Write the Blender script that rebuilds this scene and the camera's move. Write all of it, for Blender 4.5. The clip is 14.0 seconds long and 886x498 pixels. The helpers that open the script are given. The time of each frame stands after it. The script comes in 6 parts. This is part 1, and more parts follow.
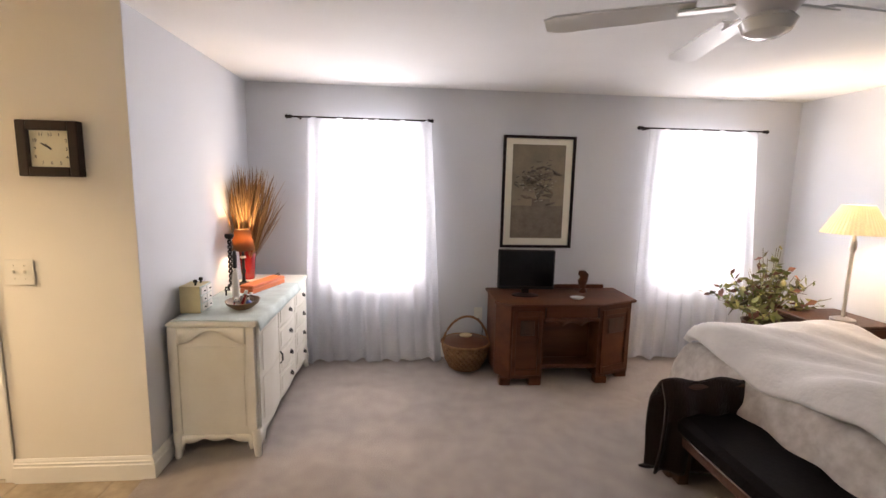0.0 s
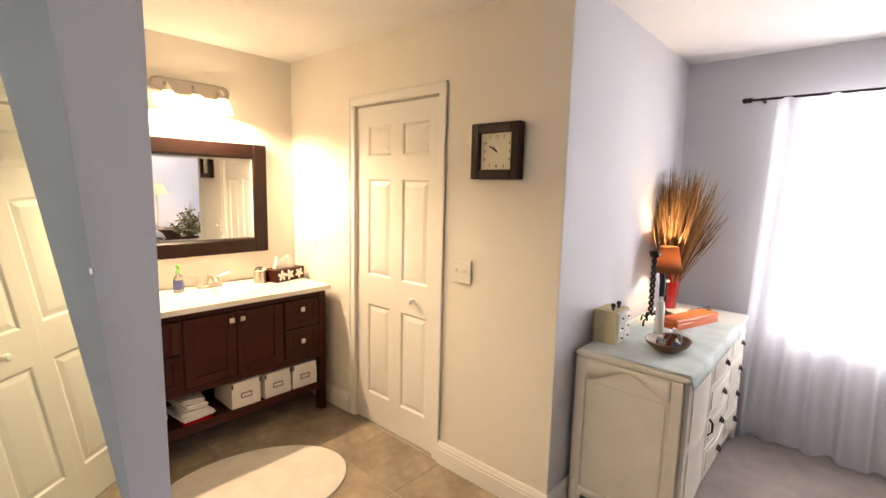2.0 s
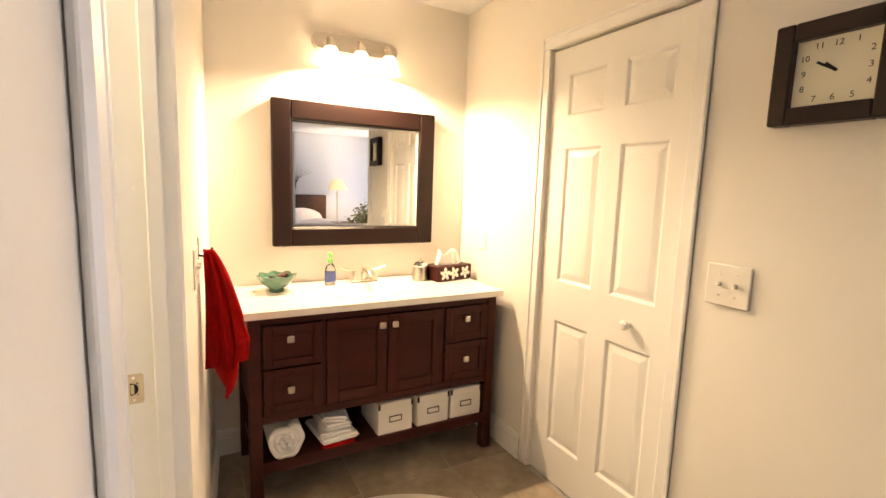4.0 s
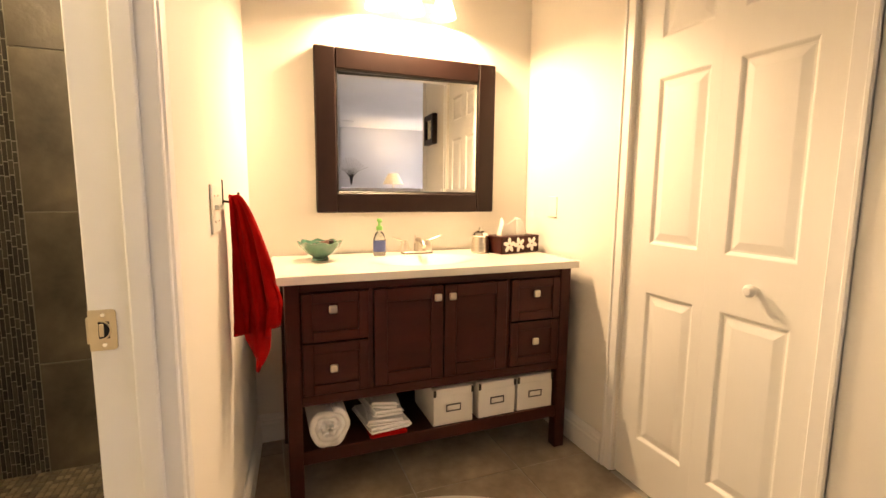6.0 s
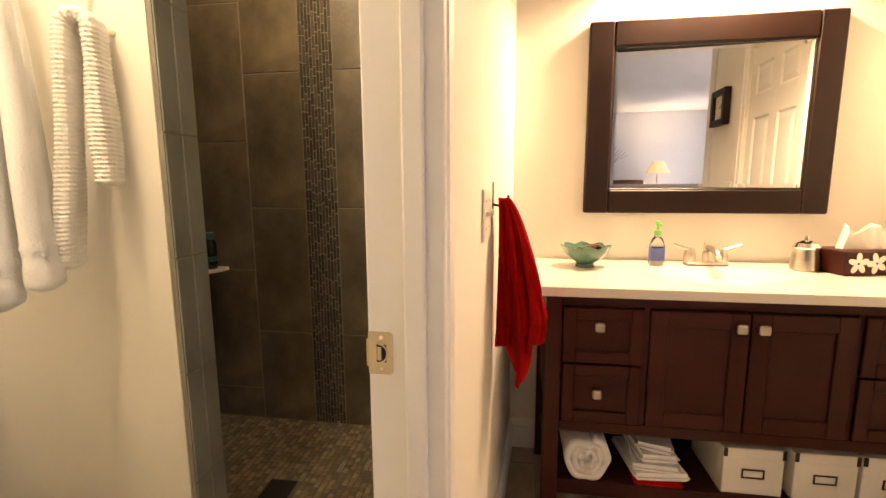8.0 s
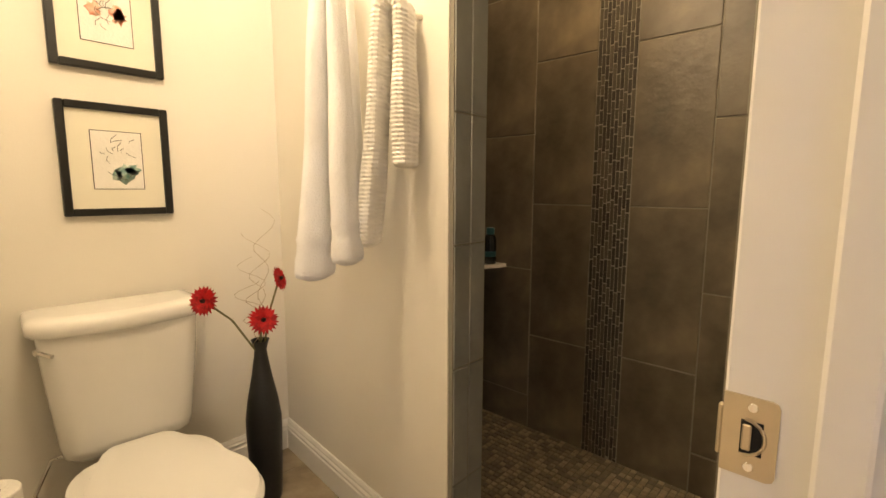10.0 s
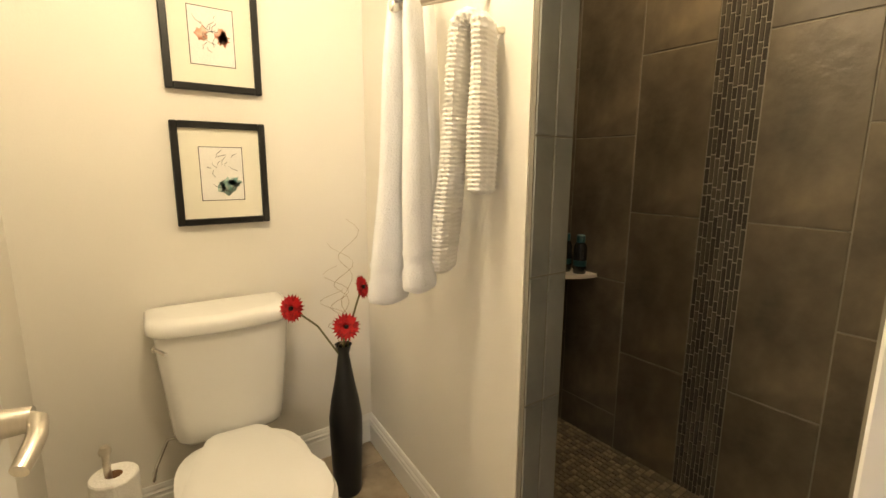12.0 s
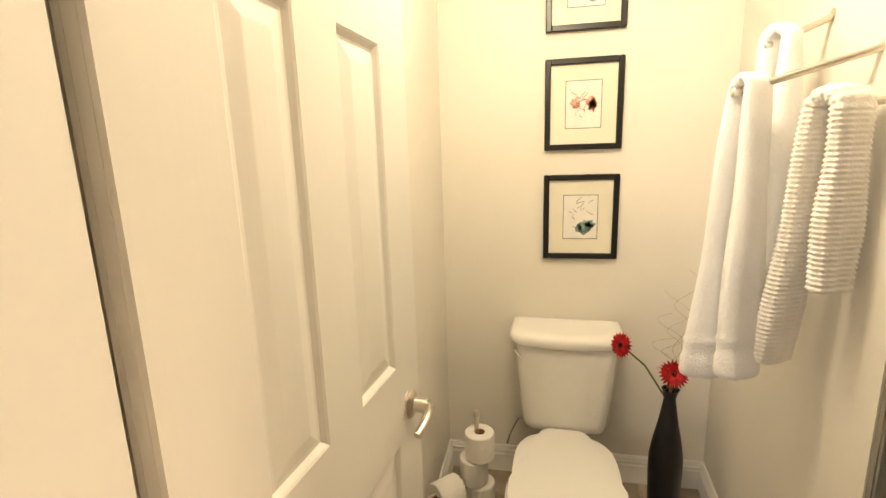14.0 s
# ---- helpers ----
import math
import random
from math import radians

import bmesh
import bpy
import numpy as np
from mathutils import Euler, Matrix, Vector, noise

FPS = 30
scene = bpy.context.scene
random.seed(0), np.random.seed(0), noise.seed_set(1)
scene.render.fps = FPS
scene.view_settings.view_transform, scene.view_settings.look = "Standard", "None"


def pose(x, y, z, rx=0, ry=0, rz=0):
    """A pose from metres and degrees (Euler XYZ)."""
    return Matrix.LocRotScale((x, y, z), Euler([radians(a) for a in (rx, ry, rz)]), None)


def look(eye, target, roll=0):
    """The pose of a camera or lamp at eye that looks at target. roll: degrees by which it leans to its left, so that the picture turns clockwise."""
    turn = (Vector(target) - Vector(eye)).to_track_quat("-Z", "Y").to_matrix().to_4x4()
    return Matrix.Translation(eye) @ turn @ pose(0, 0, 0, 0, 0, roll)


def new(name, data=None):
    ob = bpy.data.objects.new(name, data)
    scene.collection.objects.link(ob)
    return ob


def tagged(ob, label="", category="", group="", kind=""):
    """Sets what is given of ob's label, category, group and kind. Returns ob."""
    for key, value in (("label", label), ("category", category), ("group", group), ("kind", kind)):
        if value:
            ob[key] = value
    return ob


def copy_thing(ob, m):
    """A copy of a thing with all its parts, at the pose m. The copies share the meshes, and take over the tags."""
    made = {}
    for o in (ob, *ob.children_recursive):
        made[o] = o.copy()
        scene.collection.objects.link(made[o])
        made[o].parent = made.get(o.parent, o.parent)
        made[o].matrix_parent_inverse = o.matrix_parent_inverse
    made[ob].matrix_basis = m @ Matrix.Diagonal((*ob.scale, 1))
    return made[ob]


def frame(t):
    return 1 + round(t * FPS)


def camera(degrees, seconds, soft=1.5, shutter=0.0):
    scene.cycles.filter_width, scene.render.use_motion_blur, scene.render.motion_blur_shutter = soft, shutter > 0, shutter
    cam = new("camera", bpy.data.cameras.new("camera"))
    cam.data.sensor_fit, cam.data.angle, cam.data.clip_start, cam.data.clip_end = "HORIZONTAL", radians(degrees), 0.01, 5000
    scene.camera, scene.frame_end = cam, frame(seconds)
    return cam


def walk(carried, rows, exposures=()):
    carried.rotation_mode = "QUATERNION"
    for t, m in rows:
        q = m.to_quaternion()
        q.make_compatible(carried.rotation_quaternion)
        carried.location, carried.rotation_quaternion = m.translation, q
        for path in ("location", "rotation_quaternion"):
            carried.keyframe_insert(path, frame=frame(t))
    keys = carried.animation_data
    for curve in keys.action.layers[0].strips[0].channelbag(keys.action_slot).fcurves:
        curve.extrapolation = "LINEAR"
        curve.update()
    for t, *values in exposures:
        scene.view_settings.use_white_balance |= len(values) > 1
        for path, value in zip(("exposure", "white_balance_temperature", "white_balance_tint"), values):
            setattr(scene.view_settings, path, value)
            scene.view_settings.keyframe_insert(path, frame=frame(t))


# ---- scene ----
cam = camera(88.0, 14.0)
PATH = [
    (0, (1.28, -2.319, 1.542), (1.453, -0.346, 1.264), 1.2),
    (0.5, (1.227, -2.193, 1.494), (0.927, -0.236, 1.205), 0.9),
    (1, (1.129, -2.016, 1.496), (0.449, -0.158, 1.203), 0.8),
    (1.5, (1.006, -1.895, 1.488), (-0.033, -0.209, 1.211), 1.2),
    (2, (0.903, -1.765, 1.495), (-0.416, -0.284, 1.233), 1.4),
    (2.5, (0.798, -1.642, 1.494), (-0.679, -0.317, 1.241), 1.6),
    (3, (0.62, -1.563, 1.477), (-0.968, -0.374, 1.221), 1.6),
    (3.5, (0.417, -1.461, 1.442), (-1.275, -0.428, 1.18), 1.3),
    (3.7, (0.339, -1.438, 1.405), (-1.378, -0.446, 1.144), 1.6),
    (5.8, (0.002, -1.296, 1.141), (-1.831, -0.536, 0.89), 0.7),
    (6, (-0.015, -1.3, 1.139), (-1.862, -0.576, 0.889), 0.6),
    (6.5, (-0.059, -1.298, 1.151), (-1.94, -0.677, 0.879), 0.5),
    (7, (-0.121, -1.3, 1.167), (-2.052, -0.874, 0.87), 1.1),
    (7.5, (-0.164, -1.333, 1.174), (-2.141, -1.241, 0.883), 0.8),
    (8, (-0.219, -1.344, 1.17), (-2.172, -1.654, 0.872), -0.3),
    (8.5, (-0.305, -1.379, 1.173), (-2.169, -2.041, 0.875), -0.5),
    (9, (-0.353, -1.438, 1.143), (-2.075, -2.41, 0.841), -0.2),
    (9.2, (-0.398, -1.451, 1.108), (-2.045, -2.55, 0.832), -0.5),
    (11.3, (-0.454, -1.494, 1.123), (-1.791, -2.951, 0.821), 0.8),
    (11.5, (-0.467, -1.489, 1.156), (-1.761, -2.979, 0.83), 0.7),
    (12, (-0.516, -1.497, 1.224), (-1.657, -3.099, 0.87), 0.3),
    (12.5, (-0.570, -1.486, 1.303), (-1.507, -3.208, 0.918), 0.2),
    (13, (-0.61, -1.47, 1.376), (-1.222, -3.324, 0.943), -0.1),
    (13.3, (-0.626, -1.441, 1.414), (-0.991, -3.353, 0.953), -0.9),
    (13.5, (-0.623, -1.405, 1.419), (-0.802, -3.347, 0.977), -1.1),
    (14, (-0.626, -1.308, 1.454), (-0.25, -3.232, 1.058), -1.8),
]
walk(cam, [(t, look(eye, target, roll)) for t, eye, target, roll in PATH], [(0, -0.05, 7500, 20), (3.7, 0.05, 7500, 20), (6.5, -0.18, 8500, 24), (9.2, -0.22, 8400, 25), (12.2, -0.22, 7600, 18), (13.5, -0.1, 7400, 20), (14, -0.26, 7400, 20)])

# ---- world, sun, lights, exposure ----
world = bpy.data.worlds.new("daylight")
scene.world = world
world.use_nodes = True
wn = world.node_tree.nodes
sky = wn.new("ShaderNodeTexSky")
sky.sky_type = "NISHITA"
sky.sun_disc = False
sky.sun_elevation, sky.sun_rotation = radians(48), radians(200)
world.node_tree.links.new(sky.outputs[0], wn["Background"].inputs[0])
wn["Background"].inputs[1].default_value = 0.12


def lamp(name, kind, m, energy, colour, size=0.1, size_y=None, spread=None):
    data = bpy.data.lights.new(name, kind)
    data.energy, data.color = energy, colour
    if kind == "AREA":
        data.shape = "RECTANGLE" if size_y else "SQUARE"
        data.size = size
        if size_y:
            data.size_y = size_y
        if spread:
            data.spread = radians(spread)
    elif kind == "SUN":
        data.angle = radians(size)
    else:
        data.shadow_soft_size = size
    ob = new(name, data)
    ob.matrix_world = m
    return ob


DAY, WARM = (0.86, 0.92, 1.0), (1.0, 0.80, 0.53)
lamp("sun", "SUN", look((2, 9, 8), (2, 2, 0)), 2.0, (1.0, 0.95, 0.88), 0.5)
for wx in (1.035, 3.93):
    lamp("window_sky", "AREA", look((wx, 1.90, 1.36), (wx, 0.0, 1.30)), 66, DAY, 0.95, 1.40)
for by in (-0.81, -0.66, -0.51):
    lamp("vanity_bulb", "POINT", pose(-2.055, by, 1.937), 46, WARM, 0.015)
lamp("toilet_room_lamp", "POINT", pose(-0.70, -2.25, 2.25), 38, (1.0, 0.92, 0.66), 0.10)
lamp("shower_lamp", "POINT", pose(-1.80, -2.25, 2.24), 14, (1.0, 0.84, 0.52), 0.05)
lamp("dresser_bulb", "POINT", pose(0.128, 1.065, 1.13), 17.0, (1.0, 0.74, 0.44), 0.03)
lamp("floor_lamp_bulb", "POINT", pose(4.44, 0.63, 1.37), 60, (1.0, 0.78, 0.48), 0.04)

# ---- materials ----


def material(name, base, rough=0.6, metal=0.0, vary=0.08, scale=6.0, bump=0.0, bump_scale=60.0, spec=0.5, second=None, emit=None, strength=0.0, stretch=(1, 1, 1), random=0.0, coat=0.0, sheen=0.0):
    """Principled surface with stains at one scale, grain at another, and fine relief."""
    m = bpy.data.materials.new(name)
    m.use_nodes = True
    nt = m.node_tree
    n, l = nt.nodes, nt.links
    p = n["Principled BSDF"]
    p.inputs["Roughness"].default_value = rough
    p.inputs["Metallic"].default_value = metal
    p.inputs["Specular IOR Level"].default_value = spec
    p.inputs["Coat Weight"].default_value = coat
    p.inputs["Sheen Weight"].default_value = sheen
    if emit:
        p.inputs["Emission Color"].default_value = (*emit, 1)
        p.inputs["Emission Strength"].default_value = strength
    tc = n.new("ShaderNodeTexCoord")
    mp = n.new("ShaderNodeMapping")
    mp.inputs["Scale"].default_value = stretch
    l.new(tc.outputs["Object"], mp.inputs["Vector"])
    big = n.new("ShaderNodeTexNoise")
    big.inputs["Scale"].default_value = scale
    big.inputs["Detail"].default_value = 6
    l.new(mp.outputs[0], big.inputs["Vector"])
    fine = n.new("ShaderNodeTexNoise")
    fine.inputs["Scale"].default_value = bump_scale
    fine.inputs["Detail"].default_value = 4
    l.new(mp.outputs[0], fine.inputs["Vector"])
    ramp = n.new("ShaderNodeMapRange")
    ramp.inputs["From Min"].default_value, ramp.inputs["From Max"].default_value = 0.3, 0.7
    l.new(big.outputs[0], ramp.inputs["Value"])
    mix = n.new("ShaderNodeMix")
    mix.data_type = "RGBA"
    lo = second or tuple(c * (1 - vary) for c in base)
    hi = base if second else tuple(min(1, c * (1 + vary * 0.5)) for c in base)
    mix.inputs["A"].default_value, mix.inputs["B"].default_value = (*lo, 1), (*hi, 1)
    l.new(ramp.outputs[0], mix.inputs["Factor"])
    out = mix.outputs["Result"]
    grain = n.new("ShaderNodeMix")
    grain.data_type, grain.blend_type = "RGBA", "MULTIPLY"
    grain.inputs["Factor"].default_value = min(1.0, vary * 2)
    l.new(out, grain.inputs["A"])
    gr = n.new("ShaderNodeMapRange")
    gr.inputs["To Min"].default_value, gr.inputs["To Max"].default_value = 0.75, 1.2
    l.new(fine.outputs[0], gr.inputs["Value"])
    l.new(gr.outputs[0], grain.inputs["B"])
    out = grain.outputs["Result"]
    if random:
        info = n.new("ShaderNodeObjectInfo")
        rr = n.new("ShaderNodeMapRange")
        rr.inputs["To Min"].default_value, rr.inputs["To Max"].default_value = 1 - random, 1 + random
        l.new(info.outputs["Random"], rr.inputs["Value"])
        mul = n.new("ShaderNodeMix")
        mul.data_type, mul.blend_type = "RGBA", "MULTIPLY"
        mul.inputs["Factor"].default_value = 1.0
        l.new(out, mul.inputs["A"])
        l.new(rr.outputs[0], mul.inputs["B"])
        out = mul.outputs["Result"]
    l.new(out, p.inputs["Base Color"])
    if bump:
        b = n.new("ShaderNodeBump")
        b.inputs["Strength"].default_value = bump
        b.inputs["Distance"].default_value = 0.01
        l.new(fine.outputs[0], b.inputs["Height"])
        l.new(b.outputs[0], p.inputs["Normal"])
    return m


def island_material(name, tones, rough, spec=0.5):
    """One of several tones for each small piece of a joined mesh."""
    m = material(name, tones[0], rough, vary=0.15, scale=30, spec=spec)
    n, l = m.node_tree.nodes, m.node_tree.links
    geo = n.new("ShaderNodeNewGeometry")
    ramp = n.new("ShaderNodeValToRGB")
    ramp.color_ramp.interpolation = "CONSTANT"
    for i, c in enumerate(tones):
        e = ramp.color_ramp.elements[i] if i < 2 else ramp.color_ramp.elements.new(i / len(tones))
        e.position, e.color = i / len(tones), (*c, 1)
    l.new(geo.outputs["Random Per Island"], ramp.inputs[0])
    l.new(ramp.outputs[0], n["Principled BSDF"].inputs["Base Color"])
    return m


def glass_material(name, colour, rough=0.0, ior=1.45):
    m = bpy.data.materials.new(name)
    m.use_nodes = True
    p = m.node_tree.nodes["Principled BSDF"]
    p.inputs["Base Color"].default_value = (*colour, 1)
    p.inputs["Transmission Weight"].default_value = 1.0
    p.inputs["Roughness"].default_value = rough
    p.inputs["IOR"].default_value = ior
    return m


def sheer_material(name, colour, clear):
    m = bpy.data.materials.new(name)
    m.use_nodes = True
    n, l = m.node_tree.nodes, m.node_tree.links
    n.remove(n["Principled BSDF"])
    tr, tl, df = n.new("ShaderNodeBsdfTransparent"), n.new("ShaderNodeBsdfTranslucent"), n.new("ShaderNodeBsdfDiffuse")
    weave = n.new("ShaderNodeTexNoise")
    weave.inputs["Scale"].default_value = 90
    tc = n.new("ShaderNodeTexCoord")
    l.new(tc.outputs["Object"], weave.inputs["Vector"])
    tl.inputs[0].default_value = df.inputs[0].default_value = (*colour, 1)
    a, b = n.new("ShaderNodeMixShader"), n.new("ShaderNodeMixShader")
    a.inputs[0].default_value = 0.38
    l.new(df.outputs[0], a.inputs[1])
    l.new(tl.outputs[0], a.inputs[2])
    rng = n.new("ShaderNodeMapRange")
    rng.inputs["To Min"].default_value, rng.inputs["To Max"].default_value = clear - 0.05, clear + 0.05
    l.new(weave.outputs[0], rng.inputs["Value"])
    l.new(rng.outputs[0], b.inputs[0])
    l.new(a.outputs[0], b.inputs[1])
    l.new(tr.outputs[0], b.inputs[2])
    l.new(b.outputs[0], n["Material Output"].inputs[0])
    return m


def shade_material(name, colour, through_colour, share=0.6):
    """Lampshade cloth, lit through by its bulb."""
    m = bpy.data.materials.new(name)
    m.use_nodes = True
    n, l = m.node_tree.nodes, m.node_tree.links
    n.remove(n["Principled BSDF"])
    tl, df, a = n.new("ShaderNodeBsdfTranslucent"), n.new("ShaderNodeBsdfDiffuse"), n.new("ShaderNodeMixShader")
    tl.inputs[0].default_value, df.inputs[0].default_value = (*through_colour, 1), (*colour, 1)
    a.inputs[0].default_value = share
    l.new(df.outputs[0], a.inputs[1])
    l.new(tl.outputs[0], a.inputs[2])
    l.new(a.outputs[0], n["Material Output"].inputs[0])
    return m


M = {
    "blue": material("pale_blue_wall_paint", (0.65, 0.665, 0.70), 0.75, vary=0.03, scale=1.5, bump=0.05, bump_scale=180, spec=0.3),
    "cream": material("cream_wall_paint", (0.80, 0.765, 0.70), 0.7, vary=0.03, scale=1.5, bump=0.05, bump_scale=180, spec=0.3),
    "ceiling": material("ceiling_paint", (0.82, 0.82, 0.82), 0.85, vary=0.03, scale=2, bump=0.12, bump_scale=90, spec=0.2),
    "trim": material("white_trim_paint", (0.82, 0.81, 0.78), 0.35, vary=0.03, scale=4, bump=0.02, bump_scale=40),
    "door": material("white_door_paint", (0.80, 0.79, 0.75), 0.4, vary=0.02, scale=5, bump=0.02, bump_scale=120, stretch=(1, 1, 0.1)),
    "carpet": material("beige_carpet", (0.37, 0.315, 0.285), 0.95, vary=0.16, scale=8, bump=0.9, bump_scale=210, spec=0.1, sheen=0.3),
    "grout": material("tile_grout", (0.40, 0.37, 0.32), 0.9, vary=0.1, scale=20),
    "floortile": material("beige_slate_tile", (0.40, 0.325, 0.24), 0.45, vary=0.35, scale=5.5, bump=0.25, bump_scale=22, second=(0.21, 0.165, 0.12), random=0.12),
    "slate": material("grey_slate_tile", (0.180, 0.142, 0.098), 0.42, vary=0.4, scale=5.5, bump=0.3, bump_scale=20, second=(0.066, 0.054, 0.038), random=0.14),
    "pillar": material("blue_grey_slate_tile", (0.33, 0.34, 0.325), 0.45, vary=0.25, scale=5, bump=0.2, bump_scale=14, second=(0.20, 0.21, 0.20), random=0.08),
    "slategrout": material("pale_shower_grout", (0.24, 0.22, 0.185), 0.9, vary=0.1, scale=20),
    "floorgrout": material("brown_shower_grout", (0.13, 0.108, 0.078), 0.9, vary=0.15, scale=20),
    "mosaic": island_material("glass_mosaic", [(0.055, 0.048, 0.04), (0.075, 0.066, 0.055), (0.10, 0.088, 0.07), (0.062, 0.055, 0.048), (0.085, 0.075, 0.06)], 0.10, 0.8),
    "pebble": island_material("shower_floor_stone", [(0.20, 0.155, 0.10), (0.155, 0.12, 0.08), (0.25, 0.20, 0.135), (0.12, 0.094, 0.064)], 0.55),
    "espresso": material("espresso_stained_wood", (0.050, 0.0095, 0.006), 0.42, vary=0.25, scale=3, bump=0.06, bump_scale=40, stretch=(1, 1, 6), spec=0.22),
    "blackframe": material("dark_brown_frame", (0.020, 0.008, 0.006), 0.42, vary=0.2, scale=8, spec=0.25),
    "black": material("black_paint", (0.008, 0.008, 0.008), 0.35, vary=0.15, scale=10),
    "marble": material("cultured_marble", (0.84, 0.81, 0.75), 0.18, vary=0.03, scale=5, coat=0.3),
    "nickel": material("brushed_nickel", (0.66, 0.61, 0.54), 0.28, metal=1.0, vary=0.08, scale=20, stretch=(1, 1, 8)),
    "chrome": material("chrome", (0.85, 0.83, 0.8), 0.08, metal=1.0, vary=0.02),
    "iron": material("wrought_iron", (0.02, 0.017, 0.015), 0.5, metal=0.6, vary=0.2, scale=20),
    "mirror": material("mirror_silver", (0.93, 0.94, 0.94), 0.0, metal=1.0, vary=0.0),
    "porcelain": material("white_porcelain", (0.85, 0.84, 0.81), 0.1, vary=0.02, scale=3, coat=0.5),
    "towel": material("white_terry", (0.90, 0.90, 0.90), 0.95, vary=0.05, scale=12, bump=0.3, bump_scale=200, spec=0.05),
    "rib": material("ribbed_cotton", (0.86, 0.83, 0.77), 0.95, vary=0.1, scale=12, bump=0.25, bump_scale=260, spec=0.1, sheen=0.3),
    "red": material("red_terry", (0.37, 0.007, 0.007), 0.95, vary=0.25, scale=14, bump=0.3, bump_scale=300, spec=0.05),
    "rug": material("cream_bath_rug", (0.80, 0.76, 0.70), 0.95, vary=0.1, scale=10, bump=0.4, bump_scale=200, spec=0.1, sheen=0.3),
    "whitebox": material("white_card", (0.80, 0.78, 0.74), 0.6, vary=0.04, scale=8),
    "paper": material("white_paper", (0.83, 0.81, 0.77), 0.9, vary=0.05, scale=14, bump=0.3, bump_scale=120, spec=0.2),
    "antique": material("antique_white_paint", (0.85, 0.82, 0.74), 0.4, vary=0.06, scale=5, bump=0.08, bump_scale=50, second=(0.79, 0.75, 0.66)),
    "runner": material("pale_green_cloth", (0.62, 0.70, 0.68), 0.9, vary=0.18, scale=9, bump=0.4, bump_scale=160, spec=0.2),
    "oak": material("dark_oak", (0.135, 0.042, 0.016), 0.42, vary=0.3, scale=4, bump=0.12, bump_scale=50, stretch=(0.25, 2, 2), second=(0.065, 0.02, 0.008), spec=0.3),
    "oakdark": material("carved_dark_oak", (0.07, 0.026, 0.012), 0.45, vary=0.3, scale=9, bump=0.3, bump_scale=40),
    "screen": material("television_black", (0.006, 0.006, 0.007), 0.12, vary=0.05),
    "wicker": material("woven_splint", (0.30, 0.15, 0.06), 0.65, vary=0.3, scale=20, bump=0.5, bump_scale=60, second=(0.19, 0.085, 0.03)),
    "duvet": material("printed_white_duvet", (0.64, 0.60, 0.57), 0.9, vary=0.22, scale=17, bump=0.25, bump_scale=30, spec=0.15, second=(0.46, 0.415, 0.385), sheen=0.1),
    "quilt": material("folded_white_quilt", (0.72, 0.69, 0.67), 0.9, vary=0.1, scale=6, bump=0.35, bump_scale=40, spec=0.15, sheen=0.2),
    "throw": material("dark_brown_throw", (0.022, 0.010, 0.008), 0.95, vary=0.3, scale=12, bump=0.8, bump_scale=150, spec=0.1, sheen=0.2),
    "leather": material("black_leather", (0.007, 0.005, 0.005), 0.75, vary=0.2, scale=6, bump=0.2, bump_scale=70, spec=0.06),
    "ochre": material("ochre_side_paint", (0.62, 0.52, 0.30), 0.6, vary=0.1, scale=9),
    "orange": material("orange_lacquer", (0.72, 0.16, 0.035), 0.4, vary=0.1, scale=8),
    "redglass": material("red_glazed_glass", (0.30, 0.006, 0.008), 0.12, vary=0.1, coat=0.5),
    "straw": island_material("dried_grass", [(0.36, 0.20, 0.085), (0.24, 0.125, 0.05), (0.46, 0.28, 0.13), (0.14, 0.07, 0.03)], 0.8, 0.2),
    "leaf": island_material("autumn_leaves", [(0.13, 0.15, 0.04), (0.24, 0.24, 0.09), (0.08, 0.075, 0.03), (0.15, 0.065, 0.045), (0.30, 0.28, 0.12)], 0.6, 0.3),
    "twig": material("dark_twig", (0.03, 0.022, 0.016), 0.8, vary=0.2, scale=20),
    "driedtwig": material("pale_dried_twig", (0.42, 0.33, 0.20), 0.8, vary=0.2, scale=20),
    "stem": material("green_stem", (0.16, 0.15, 0.06), 0.6, vary=0.2, scale=20),
    "petal": island_material("red_petals", [(0.40, 0.008, 0.012), (0.28, 0.005, 0.008), (0.50, 0.015, 0.016)], 0.6, 0.3),
    "celadon": material("celadon_glaze", (0.10, 0.25, 0.18), 0.15, vary=0.3, scale=14, coat=0.5, second=(0.05, 0.13, 0.09)),
    "bowlwood": material("turned_wood", (0.19, 0.10, 0.04), 0.35, vary=0.3, scale=12, stretch=(1, 1, 5)),
    "matboard": material("cream_mat_board", (0.80, 0.77, 0.66), 0.9, vary=0.03),
    "silk": material("aged_silk", (0.30, 0.25, 0.175), 0.8, vary=0.2, scale=5, second=(0.20, 0.175, 0.13)),
    "silkdark": material("dark_silk_paint", (0.165, 0.13, 0.10), 0.85, vary=0.3, scale=14, second=(0.22, 0.185, 0.145)),
    "silkpale": material("pale_silk_paint", (0.37, 0.345, 0.29), 0.85, vary=0.2, scale=14),
    "ink": material("grey_ink", (0.11, 0.10, 0.085), 0.9, vary=0.3, scale=30),
    "redink": material("red_ink", (0.74, 0.24, 0.15), 0.9, vary=0.3, scale=60, second=(0.84, 0.60, 0.48)),
    "tealink": material("teal_ink", (0.10, 0.30, 0.27), 0.9, vary=0.3, scale=60, second=(0.55, 0.64, 0.58)),
    "blueplastic": material("blue_label", (0.10, 0.14, 0.38), 0.35, vary=0.1),
    "greenplastic": material("green_pump", (0.22, 0.62, 0.16), 0.35, vary=0.05),
